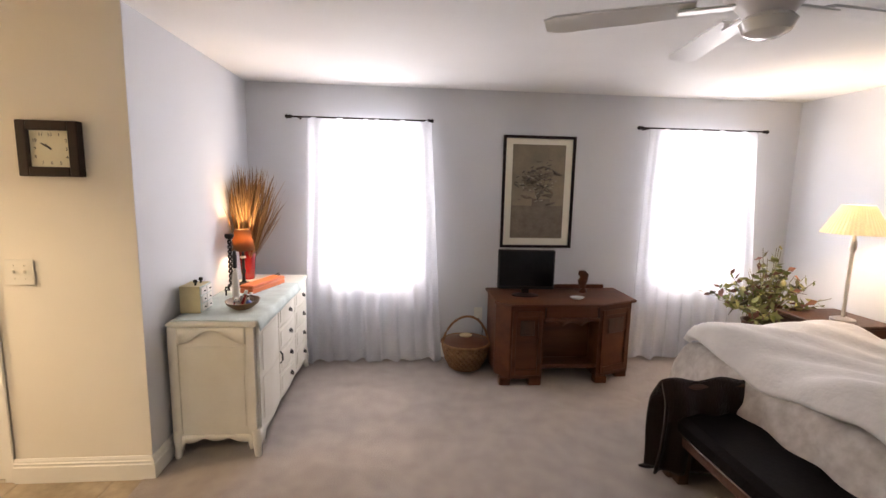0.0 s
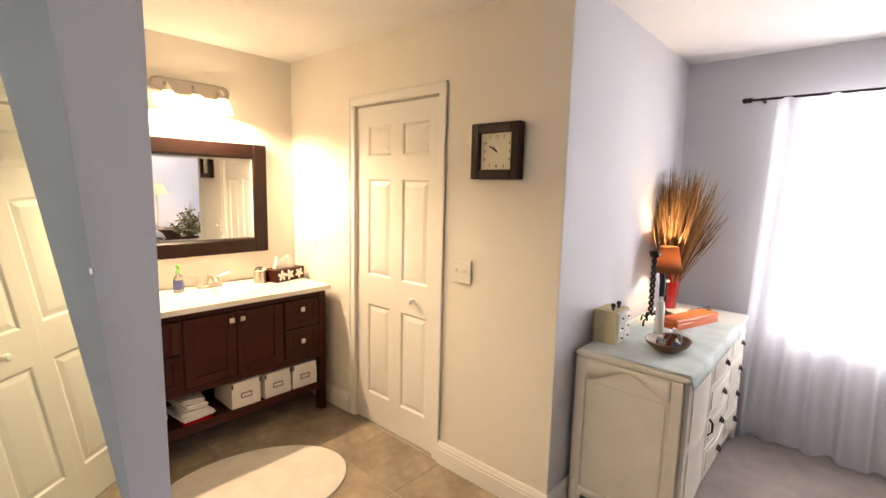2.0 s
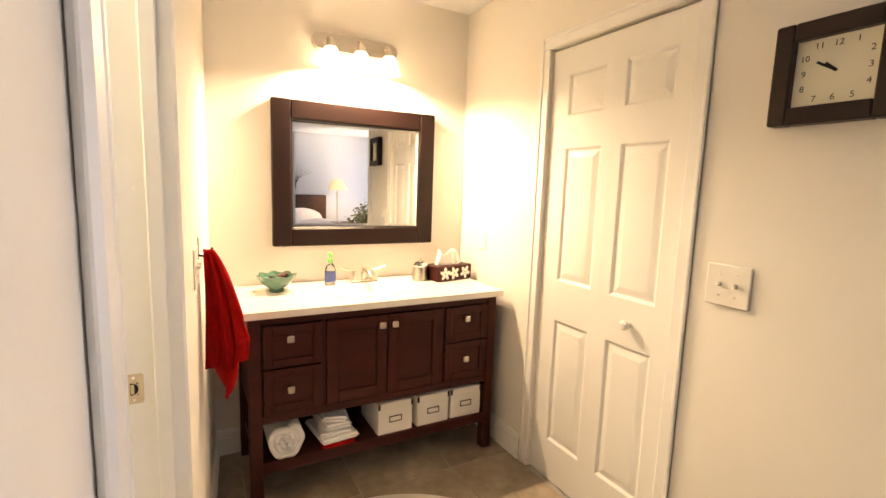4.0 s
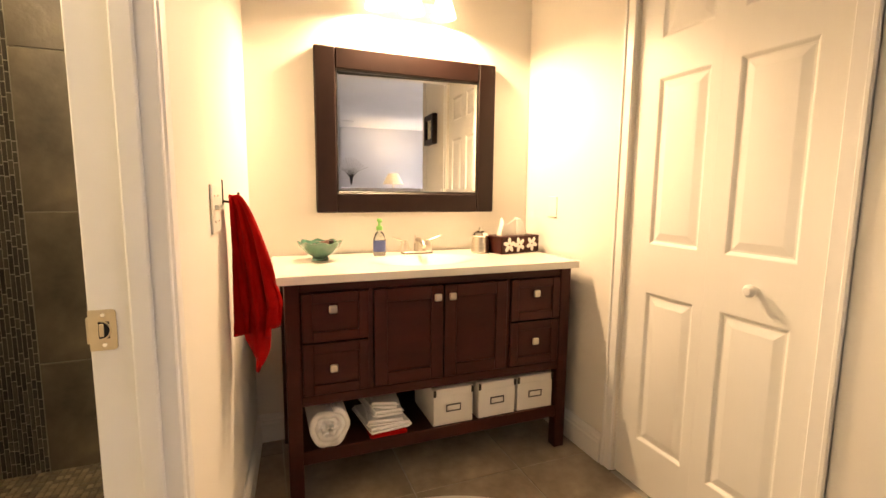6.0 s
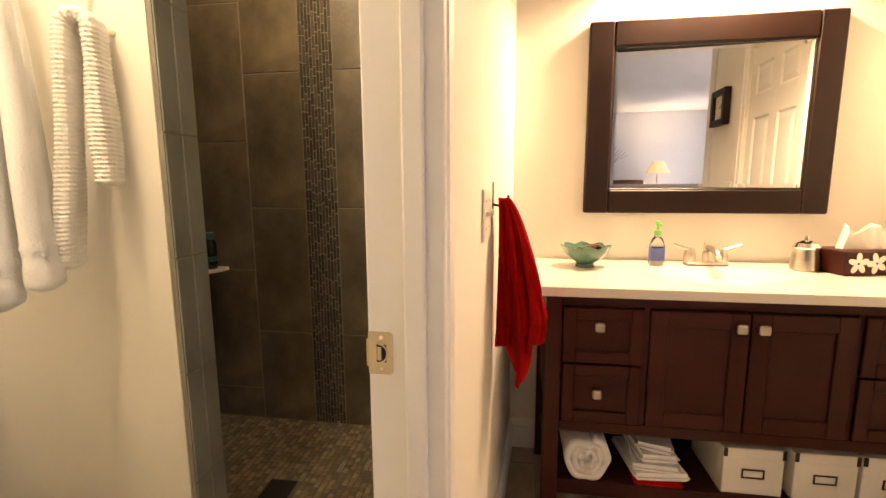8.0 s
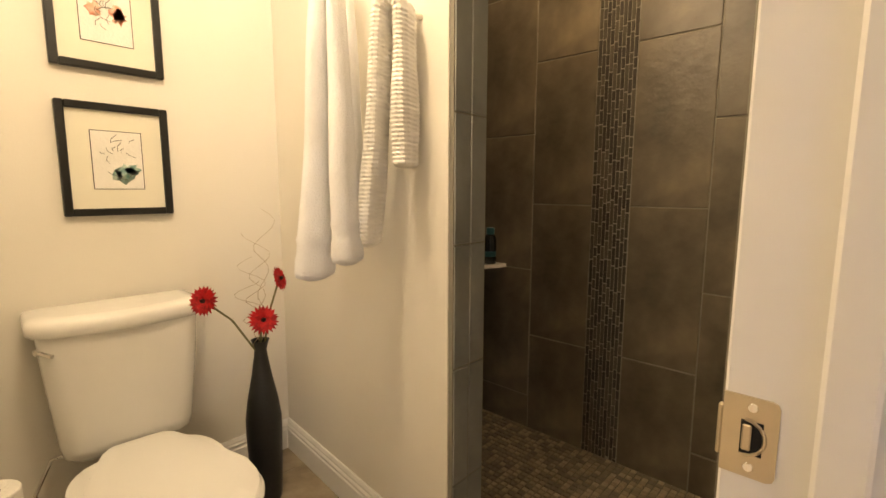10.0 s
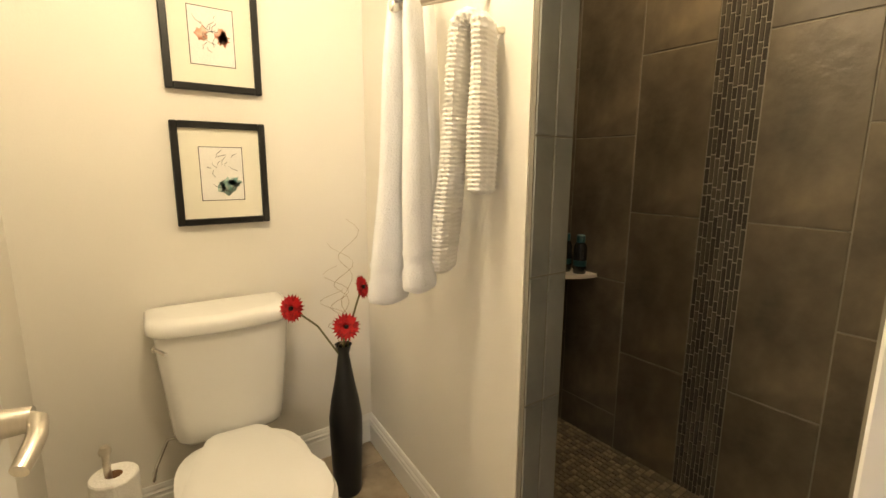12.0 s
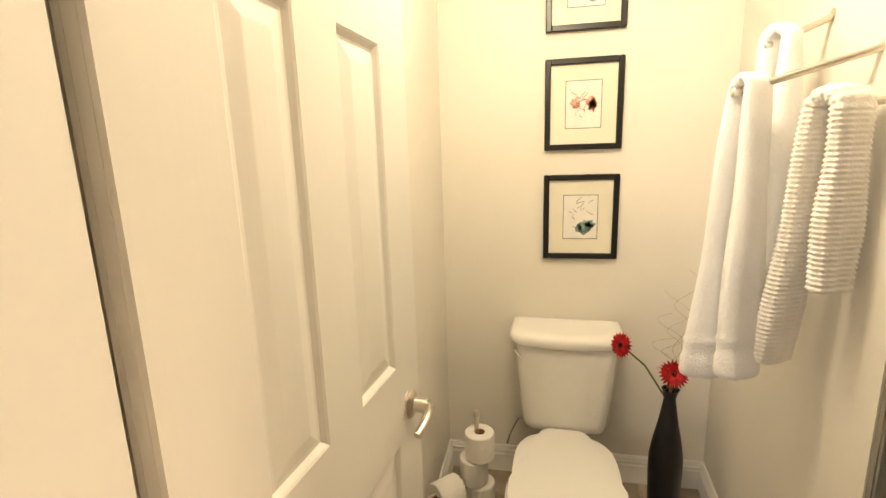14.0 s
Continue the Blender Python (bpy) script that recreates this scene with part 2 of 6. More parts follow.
    "clearplastic": glass_material("clear_plastic", (0.86, 0.90, 0.92), 0.12),
    "glass": glass_material("window_glass", (0.97, 0.98, 0.98)),
    "blackplastic": material("dark_bottle", (0.012, 0.014, 0.016), 0.25, vary=0.1),
    "tealplastic": material("teal_cap", (0.012, 0.085, 0.10), 0.35, vary=0.1),
    "almond": material("almond_plastic", (0.78, 0.76, 0.70), 0.35, vary=0.02),
    "dial": material("cream_dial", (0.74, 0.70, 0.55), 0.7, vary=0.05, scale=10),
    "brassrim": material("dark_metal_pull", (0.05, 0.045, 0.04), 0.4, metal=0.8, vary=0.2),
    "fan": material("white_fan_enamel", (0.80, 0.80, 0.80), 0.3, vary=0.03),
    "bulb": material("lit_bulb", (1, 0.9, 0.7), 0.5, vary=0.0, emit=(1.0, 0.83, 0.55), strength=9.0),
    "sheer": sheer_material("sheer_curtain", (0.90, 0.92, 0.98), 0.42),
    "amber": shade_material("amber_lampshade", (0.36, 0.20, 0.11), (0.17, 0.085, 0.042)),
    "ivory": shade_material("ivory_lampshade", (0.80, 0.77, 0.69), (0.70, 0.66, 0.56)),
    "frost": shade_material("frosted_glass", (0.92, 0.90, 0.86), (0.98, 0.97, 0.95), 0.93),
    "greenmirror": material("greenish_mirror_silver", (0.74, 0.83, 0.80), 0.0, metal=1.0, vary=0.0),
    "satin": material("satin_brass_nickel", (0.62, 0.54, 0.41), 0.34, metal=1.0, vary=0.1, scale=20),
    "slot": material("slot_black", (0.01, 0.01, 0.01), 0.8, vary=0.0),
}

# ---- mesh helpers ----


def box(bm, x0, x1, y0, y1, z0, z1, bevel=0.0, seg=1):
    vs = [bm.verts.new((x, y, z)) for x in (x0, x1) for y in (y0, y1) for z in (z0, z1)]
    fs = [bm.faces.new([vs[i] for i in q]) for q in ((0, 1, 3, 2), (4, 6, 7, 5), (0, 4, 5, 1), (2, 3, 7, 6), (0, 2, 6, 4), (1, 5, 7, 3))]
    if bevel:
        es = {e for f in fs for e in f.edges}
        bmesh.ops.bevel(bm, geom=list(es), offset=bevel, segments=seg, affect="EDGES", clamp_overlap=True)
    return bm


def boxes(*dims, bevel=0.0):
    bm = bmesh.new()
    for d in dims:
        box(bm, *d, bevel=bevel)
    return bm


def prism(bm, outline, z0, z1):
    """An upright prism over an outline that runs anticlockwise."""
    a = [bm.verts.new((x, y, z0)) for x, y in outline]
    b = [bm.verts.new((x, y, z1)) for x, y in outline]
    bm.faces.new(a[::-1])
    bm.faces.new(b)
    for i in range(len(a)):
        j = (i + 1) % len(a)
        bm.faces.new((a[i], a[j], b[j], b[i]))
    return bm


def lathe(bm, profile, n=24, cx=0.0, cy=0.0, sx=1.0, sy=1.0):
    rings = []
    for r, z in profile:
        if r < 1e-6:
            rings.append([bm.verts.new((cx, cy, z))])
        else:
            rings.append([bm.verts.new((cx + sx * r * math.cos(2 * math.pi * i / n), cy + sy * r * math.sin(2 * math.pi * i / n), z)) for i in range(n)])
    for a, b in zip(rings, rings[1:]):
        for i in range(n):
            j = (i + 1) % n
            if len(a) == 1 and len(b) > 1:
                bm.faces.new((a[0], b[j], b[i]))
            elif len(b) == 1 and len(a) > 1:
                bm.faces.new((a[i], a[j], b[0]))
            elif len(a) > 1:
                bm.faces.new((a[i], a[j], b[j], b[i]))
    return bm


def tube(bm, pts, r, n=8, taper=1.0):
    pts = [Vector(p) for p in pts]
    rings = []
    for k, p in enumerate(pts):
        d = (pts[min(k + 1, len(pts) - 1)] - pts[max(k - 1, 0)]).normalized()
        u = d.cross(Vector((0, 0, 1)) if abs(d.z) < 0.9 else Vector((1, 0, 0))).normalized()
        v = d.cross(u)
        rr = r * (1 + (taper - 1) * k / max(1, len(pts) - 1))
        rings.append([bm.verts.new(p + rr * (math.cos(2 * math.pi * i / n) * u + math.sin(2 * math.pi * i / n) * v)) for i in range(n)])
    for a, b in zip(rings, rings[1:]):
        for i in range(n):
            j = (i + 1) % n
            bm.faces.new((a[i], b[i], b[j], a[j]))
    bm.faces.new(rings[0])
    bm.faces.new(rings[-1][::-1])
    return bm


def sheet(bm, nu, nv, fn):
    g = [[bm.verts.new(fn(i / nu, j / nv)) for j in range(nv + 1)] for i in range(nu + 1)]
    for i in range(nu):
        for j in range(nv):
            bm.faces.new((g[i][j], g[i + 1][j], g[i + 1][j + 1], g[i][j + 1]))
    return bm


def mesh_of(name, bm, smooth=35):
    bmesh.ops.recalc_face_normals(bm, faces=bm.faces[:])
    me = bpy.data.meshes.new(name)
    bm.to_mesh(me)
    bm.free()
    if smooth:
        me.polygons.foreach_set("use_smooth", [True] * len(me.polygons))
        me.set_sharp_from_angle(angle=radians(smooth))
    return me


def part(name, bm, mat, parent=None, label="", m=None, smooth=35, thick=0.0):
    """One mesh object, under a thing or a part when parent is given."""
    me = bm if isinstance(bm, bpy.types.Mesh) else mesh_of(name, bm, smooth)
    if not me.materials:
        me.materials.append(mat if not isinstance(mat, str) else M[mat])
    ob = new(name, me)
    if m is not None:
        ob.matrix_basis = m
    if parent:
        ob.parent = parent
    if label:
        ob["label"] = label
    if thick:
        s = ob.modifiers.new("thickness", "SOLIDIFY")
        s.thickness, s.offset = thick, 0
    return ob


def thing(name, m, label, category, group="", kind=""):
    ob = new(name)
    ob.empty_display_size = 0.05
    ob.matrix_basis = m
    return tagged(ob, label, category, group, kind)


def whole(name, bm, mat, label, category, m=None, kind="", smooth=35, thick=0.0, group=""):
    """A thing that is one mesh."""
    return tagged(part(name, bm, mat, None, "", m, smooth, thick), label, category, group, kind)


def letters(text, size, mat, parent, m, name="numeral"):
    cu = bpy.data.curves.new("writing", "FONT")
    cu.body, cu.size, cu.align_x, cu.align_y, cu.extrude = text, size, "CENTER", "CENTER", 0.0004
    tmp = new("writing", cu)
    me = bpy.data.meshes.new_from_object(tmp.evaluated_get(bpy.context.evaluated_depsgraph_get()))
    bpy.data.objects.remove(tmp)
    me.materials.clear()
    return part(name, me, mat, parent, "", m)


def wave(a, b, f, p=0.0):
    return a + b * math.sin(f * 2 * math.pi + p)

# ---- the large structure ----
CEIL = 2.335
N_Y, E_X, S_Y, W_X = 1.64, 4.83, -3.24, -2.14
TOI_E = -0.25
DX0, DX1, DZ = -1.405, -0.715, 1.972


def structure(name, bm, mat, label, category, smooth=0):
    return whole(name, bm, mat, label, category, kind="structure", smooth=smooth)


bm = boxes((-0.045, E_X, -4.4, N_Y, -0.08, 0.006))
structure("floor_carpet", bm, "carpet", "plush beige cut-pile carpet over the whole bedroom", "carpet")
bath_floor = structure("floor_bath", boxes((W_X, -0.045, -1.556, 0.0, -0.08, -0.004), (DX0, DX1, 0.0, 0.60, -0.08, -0.002), (-1.40, -0.045, S_Y, -1.556, -0.08, -0.004)), "grout", "grouted floor under beige stone-look tiles", "floor")
shower_floor = structure("floor_shower", boxes((-2.30, -1.40, -2.92, -1.58, -0.12, -0.022)), "floorgrout", "shower floor bedded with small brown stones", "floor")
structure("ceiling", boxes((-2.5, E_X + 0.15, -4.5, N_Y + 0.15, CEIL, CEIL + 0.1)), "ceiling", "flat white painted ceiling", "ceiling")

# North wall with its two window openings.
WIN = ((0.63, 1.40), (3.56, 4.29))
Z0, Z1 = 0.69, 2.03
d = (N_Y, N_Y + 0.15)
bm = boxes((-0.12, WIN[0][0], *d, 0, CEIL), (WIN[0][1], WIN[1][0], *d, 0, CEIL), (WIN[1][1], E_X + 0.15, *d, 0, CEIL))
for a, b in WIN:
    box(bm, a, b, *d, 0, Z0)
    box(bm, a, b, *d, Z1, CEIL)
structure("wall_north", bm, "blue", "pale blue-grey painted wall with two windows", "wall")
structure("wall_east", boxes((E_X, E_X + 0.15, -4.5, N_Y, 0, CEIL)), "blue", "pale blue-grey painted wall behind the bed", "wall")
structure("wall_south", boxes((0.01, E_X, -4.5, -4.4, 0, CEIL)), "blue", "pale blue-grey painted wall behind the walk", "wall")
structure("wall_dresser", boxes((-0.12, 0.0, 0.0, N_Y, 0, CEIL)), "blue", "pale blue painted wall behind the white dresser", "wall")
# Clock wall with the closet opening.
structure("wall_clock", boxes((W_X - 0.12, DX0, 0.003, 0.12, 0, CEIL), (DX1, -0.12, 0.003, 0.12, 0, CEIL), (DX0, DX1, 0.003, 0.12, DZ, CEIL), (-0.12, -0.002, -0.003, 0.0, 0, CEIL), (-0.12, -0.12 + 0.001, 0, 0.003, 0, CEIL)), "cream", "cream painted wall with a closet door and a clock", "wall")
structure("wall_closet", boxes((DX0 - 0.1, DX1 + 0.1, 0.6, 0.65, 0, CEIL)), "cream", "plain wall at the back of the closet", "wall")
structure("wall_vanity", boxes((W_X - 0.12, W_X, -1.60, 0.003, 0, CEIL)), "cream", "cream painted wall behind the vanity", "wall")
# Wall between vanity alcove and toilet room, with the doorway.
OX0, OX1, OZ = -0.835, -0.295, 1.985
bm = bmesh.new()
prism(bm, [(W_X, -1.556), (OX0 - 0.06, -1.556), (OX0, -1.545), (OX0, -1.448), (W_X, -1.355)], 0, CEIL)
prism(bm, [(OX0, -1.556), (OX1, -1.590), (OX1, -1.489), (OX0, -1.448)], OZ, CEIL)
structure("wall_towel", bm, "cream", "cream painted wall beside the toilet-room doorway", "wall")
structure("wall_end", prism(bmesh.new(), [(OX1, -1.590), (0.006, -1.60), (0.006, -1.508), (OX1, -1.489)], 0, CEIL), "cream", "short cream wall end by the doorway", "wall")
structure("wall_grey", boxes((0.006, 0.012, -4.5, -1.508, 0, CEIL), (TOI_E, 0.006, -4.5, -1.60, 0, CEIL)), "blue", "grey-blue wall that the tall mirror leans on", "wall")
structure("wall_toilet_east", boxes((TOI_E - 0.004, TOI_E, S_Y, -1.592, 0, CEIL)), "cream", "cream painted side wall of the toilet room", "wall")
structure("wall_toilet", boxes((-2.45, TOI_E, S_Y - 0.12, S_Y, 0, CEIL)), "cream", "cream painted wall behind the toilet", "wall")
bm = prism(bmesh.new(), [(-1.395, S_Y), (-1.365, S_Y), (-1.272, -2.235), (-1.395, -2.235)], 0, CEIL)
structure("wall_hooks", bm, "cream", "cream painted partition with towel pegs", "wall")
shower_wall = structure("wall_shower", boxes((-2.40, -2.232, -3.1, -1.46, -0.12, CEIL)), "slategrout", "shower wall clad in dark slate tiles", "wall")
shower_south = structure("wall_shower_south", boxes((-2.40, -1.395, -3.05, -2.925, -0.12, CEIL)), "slategrout", "shower end wall clad in dark slate tiles", "wall")
shower_north = structure("wall_shower_north", boxes((-2.30, -0.90, -1.562, -1.557, -0.12, CEIL)), "slategrout", "shower side wall clad in dark slate tiles", "wall")
shower_inner = structure("wall_shower_partition", boxes((-1.40, -1.394, -2.93, -2.236, -0.12, CEIL)), "slategrout", "shower side of the partition in dark slate", "wall")
pillar = structure("wall_pillar", boxes((-1.405, -1.276, -2.235, -2.222, -0.02, CEIL)), "slategrout", "tiled end of the shower partition", "wall")


def downlight(name, x, y):
    """Recessed ceiling light with a bright lens."""
    d = thing(name, pose(x, y, CEIL), "recessed round ceiling light, switched on", "ceiling light")
    part("trim_ring", lathe(bmesh.new(), [(0.055, 0.0), (0.085, 0.0), (0.085, -0.006), (0.06, -0.010), (0.055, 0.0)], 32), "trim", d)
    part("lens", lathe(bmesh.new(), [(0, -0.003), (0.055, -0.003)], 32), "bulb", d, "glowing lens")


downlight("recessed_light", -0.70, -2.25)
downlight("recessed_light", -1.80, -2.25)


def baseboard(name, x0, y0, x1, y1, nx, ny, h=0.128):
    """A moulded skirting from one point to another; (nx, ny) points into the room."""
    bm = bmesh.new()
    prof = [(0, 0), (0.016, 0), (0.016, h * 0.66), (0.0125, h * 0.70), (0.0125, h * 0.77), (0.0155, h * 0.80), (0.0105, h * 0.86), (0.0105, h * 0.91), (0.006, h), (0, h)]
    a = [bm.verts.new((x0 + nx * o, y0 + ny * o, z)) for o, z in prof]
    b = [bm.verts.new((x1 + nx * o, y1 + ny * o, z)) for o, z in prof]
    for i in range(len(prof)):
        j = (i + 1) % len(prof)
        bm.faces.new((a[i], a[j], b[j], b[i]))
    bm.faces.new(a)
    bm.faces.new(b[::-1])
    return structure(name, bm, "trim", "white moulded wooden skirting board", "baseboard")


baseboard("baseboard", -0.662, -0.003, 0.0005, -0.003, 0, -1)
baseboard("baseboard", W_X, 0.003, -1.468, 0.003, 0, -1)
baseboard("baseboard", 0.0, -0.019, 0.0, N_Y, 1, 0)
baseboard("baseboard", 0.0, N_Y, E_X, N_Y, 0, -1)
baseboard("baseboard", E_X, N_Y, E_X, -4.4, -1, 0)
baseboard("baseboard", W_X, -1.355, W_X, 0, 1, 0)
baseboard("baseboard", W_X, -1.355, -0.905, -1.4435, 0, 1)
baseboard("baseboard", -1.365, S_Y, -0.254, S_Y, 0, 1)
baseboard("baseboard", -1.365, S_Y, -1.272, -2.237, 1, 0)
baseboard("baseboard", TOI_E - 0.004, S_Y, TOI_E - 0.004, -1.62, -1, 0)
baseboard("baseboard", 0.012, -4.4, 0.012, -1.512, 1, 0)


def casing(name, parent, a, b, top, face, depth, w=0.062, axis="x"):
    """Flat moulded trim round an opening; face: plane it sits on, depth: signed thickness."""
    for lo, hi, z0, z1 in ((a - w, a, 0.0, top), (b, b + w, 0.0, top), (a - w, b + w, top, top + w)):
        f = sorted((face, face + depth))
        g = sorted((face, face + depth * 1.45))
        bm = bmesh.new()
        side = 0.3 * w
        if axis == "x":
            box(bm, lo, hi, *f, z0, z1, bevel=0.004)
            if z0 == 0.0:
                o = (lo, lo + side) if lo < a else (hi - side, hi)
                box(bm, *o, *g, z0, z1 + w - 0.001, bevel=0.004)
            else:
                box(bm, lo + side, hi - side, *g, z1 - side, z1, bevel=0.004)
        else:
            box(bm, *f, lo, hi, z0, z1, bevel=0.004)
        part(name, bm, "trim", parent, smooth=30)


def panel_leaf(parent, w, h, t, cols, rows, name="leaf"):
    """A moulded leaf in the local x-z plane, centred on y = 0, with raised panels on both sides."""
    sunk = 0.009
    leaf = part(name, boxes((0, w, -t / 2 + sunk + 0.0005, t / 2 - sunk - 0.0005, 0, h)), "door", parent)
    xs = [0] + [v for c in cols for v in c] + [w]
    zs = [0] + [v for r in rows for v in r] + [h]
    for s in (-1, 1):
        y = sorted((s * (t / 2 - sunk), s * t / 2))
        for i in range(0, len(xs), 2):
            part("stile", boxes((xs[i], xs[i + 1], *y, 0, h)), "door", leaf)
        for i in range(0, len(zs), 2):
            for c in cols:
                part("rail", boxes((c[0], c[1], *y, zs[i], zs[i + 1])), "door", leaf)
        for c in cols:
            for r in rows:
                bm = bmesh.new()
                prev = None
                for inset, depth in ((0.0, 0.0004), (0.004, 0.0022), (0.011, sunk), (0.017, sunk), (0.040, 0.0028), (0.044, 0.0022)):
                    o = s * (t / 2 - depth)
                    ring = [bm.verts.new(v) for v in ((c[0] + inset, o, r[0] + inset), (c[1] - inset, o, r[0] + inset), (c[1] - inset, o, r[1] - inset), (c[0] + inset, o, r[1] - inset))]
                    if prev:
                        for i in range(4):
                            bm.faces.new((prev[i], prev[(i + 1) % 4], ring[(i + 1) % 4], ring[i]))
                    prev = ring
                bm.faces.new(prev)
                part("panel", bm, "door", leaf, smooth=12)
    return leaf


ROWS6 = [(0.189, 0.769), (0.949, 1.534), (1.669, 1.844)]
ROWS_TALL = [(0.225, 0.855), (1.028, 1.642), (1.765, 1.875)]


def knob(parent, m, name="knob", mat="trim", r=0.019):
    bm = lathe(bmesh.new(), [(0, 0), (r * 0.55, 0), (r * 0.45, r * 0.7), (r * 0.95, r * 1.2), (r, r * 1.7), (r * 0.6, r * 2.2), (0, r * 2.3)], 20)
    return part(name, bm, mat, parent, "small round white knob" if mat == "trim" else "", m)


def folding_door(name, m, w, label):
    d = thing(name, m, label, "door", kind="structure")
    half = w / 2
    for k in range(2):
        leaf = panel_leaf(d, half - 0.0003, 1.955, 0.034, [(0.104, half - 0.038) if k == 0 else (0.058, half - 0.078)], ROWS6)
        leaf.location = (k * half + 0.00015, 0, 0.006)
        if k == 1:
            knob(leaf, pose(0.165, -0.017, 0.858, 90))
    return d


closet_door = folding_door("door_closet", pose(DX0 + 0.001, 0.034, 0), DX1 - DX0 - 0.002, "closed white six-panel folding closet door")
casing("casing", closet_door, -0.001, DX1 - DX0 - 0.001, DZ, -0.034 + 0.003, -0.012, w=0.054)

# Toilet-room door, swung open against the side wall.
dd = thing("door_toilet", pose(OX1 - 0.012, -1.600, 0, 0, 0, -96.0), "open white six-panel door with a lever handle", "door", kind="structure")
leaf = panel_leaf(dd, 0.643, 1.965, 0.035, [(0.129, 0.263), (0.372, 0.519)], ROWS_TALL)
leaf.location = (0.016, 0.02, 0.008)
for s in (-1, 1):
    h = part("lever_handle", lathe(bmesh.new(), [(0, 0), (0.031, 0), (0.031, 0.006), (0.026, 0.011), (0.017, 0.015), (0.015, 0.044), (0, 0.042)], 24), "nickel", leaf, "brushed nickel lever", pose(0.580, s * 0.0175, 0.918, -90 * s))
    bm = bmesh.new()
    tube(bm, [(0, 0, 0.036), (-0.010, 0, 0.05), (-0.035, 0.006 * s, 0.054), (-0.062, 0.016 * s, 0.050), (-0.078, 0.022 * s, 0.046)], 0.0115, 12, 0.8)
    part("lever", bm, "nickel", h)
for z in (0.25, 1.0, 1.75):
    part("hinge", lathe(bmesh.new(), [(0, -0.045), (0.006, -0.045), (0.006, 0.045), (0, 0.045)], 10), "nickel", dd, "nickel butt hinge", pose(0.0, -0.002, z))

frame_t = thing("door_frame_toilet", pose(0, 0, 0), "white painted doorway frame with a brass strike plate", "door frame", kind="structure")
for x0, x1, y0, y1 in ((OX0 - 0.002, OX0 + 0.016, -1.547, -1.436), (OX1 - 0.002, OX1 + 0.016, -1.596, -1.474)):
    part("jamb", boxes((x0, x1, y0, y1, 0, OZ), bevel=0.002), "trim", frame_t)
part("jamb_head", boxes((OX0 + 0.016, OX1 - 0.002, -1.560, -1.470, OZ - 0.018, OZ), bevel=0.002), "trim", frame_t)
part("door_stop", boxes((OX0 + 0.0165, OX0 + 0.028, -1.492, -1.462, 0, OZ - 0.02), bevel=0.003), "trim", frame_t)
for a, b, f in ((OX0 - 0.062, OX0, -1.450), (OX1 + 0.016, OX1 + 0.078, -1.492)):
    part("casing", boxes((a, b, f, f + 0.017, 0, OZ + 0.062), bevel=0.007), "trim", frame_t)
part("casing", boxes((OX0, OX1 + 0.016, -1.470, -1.440, OZ, OZ + 0.062), bevel=0.004), "trim", frame_t)
SX = OX0 + 0.0165
bm = bmesh.new()
sy0, sy1, sz0, sz1, sr = -1.5465, -1.5115, 0.897, 0.959, 0.005
rim = [(sy0, sz0), (sy1 - sr, sz0), (sy1 - 0.3 * sr, sz0 + 0.3 * sr), (sy1, sz0 + sr), (sy1, sz1 - sr), (sy1 - 0.3 * sr, sz1 - 0.3 * sr), (sy1 - sr, sz1), (sy0, sz1)]
lo, hi = [bm.verts.new((SX, y, z)) for y, z in rim], [bm.verts.new((SX + 0.002, y, z)) for y, z in rim]
bm.faces.new(hi)
for i in range(len(rim)):
    bm.faces.new((lo[i], lo[(i + 1) % len(rim)], hi[(i + 1) % len(rim)], hi[i]))
sp = part("strike_plate", bm, "satin", frame_t, "satin metal strike plate")
part("strike_hole", boxes((SX + 0.002, SX + 0.0024, -1.5345, -1.5205, 0.915, 0.941)), "slot", sp)
part("strike_lip", tube(bmesh.new(), [(SX + 0.0025, -1.532 + 0.013 * math.sin(k * math.pi / 8), 0.928 - 0.014 * math.cos(k * math.pi / 8)) for k in range(9)], 0.0014, 6), "satin", sp)
part("latch_tongue", boxes((SX + 0.002, SX + 0.0042, -1.5335, -1.5275, 0.918, 0.938), bevel=0.001), "satin", sp)
part("strike_bend", boxes((SX - 0.004, SX + 0.0018, -1.5500, -1.5466, 0.908, 0.948), bevel=0.001), "satin", sp)
for z in (0.905, 0.951):
    part("screw", lathe(bmesh.new(), [(0, 0), (0.0038, 0), (0.003, 0.0012), (0, 0.0014)], 12), "chrome", sp, "", pose(SX + 0.0019, -1.528, z, 0, 90))


def window(name, a, b):
    w = thing(name, pose(0, 0, 0), "white sash window glaring with daylight", "window", kind="structure")
    y0, y1 = N_Y + 0.05, N_Y + 0.10
    fr = 0.045
    part("window_frame", boxes((a, a + fr, y0, y1, Z0, Z1), (b - fr, b, y0, y1, Z0, Z1), (a + fr, b - fr, y0, y1, Z1 - fr, Z1), (a + fr, b - fr, y0, y1, Z0, Z0 + fr), bevel=0.003), "trim", w)
    mid = (Z0 + Z1) / 2
    part("meeting_rail", boxes((a + fr, b - fr, y0 + 0.002, y1 - 0.002, mid - 0.02, mid + 0.02), bevel=0.003), "trim", w)
    for z0, z1 in ((Z0 + fr, mid - 0.02), (mid + 0.02, Z1 - fr)):
        g = part("pane", boxes((a + fr, b - fr, N_Y + 0.073, N_Y + 0.077, z0, z1)), "glass", w)
        g.visible_shadow = False
    part("window_sill", boxes((a - 0.03, b + 0.03, N_Y - 0.03, N_Y + 0.05, Z0 - 0.02, Z0 + 0.002), bevel=0.004), "trim", w)


window("window_1", *WIN[0])
window("window_2", *WIN[1])


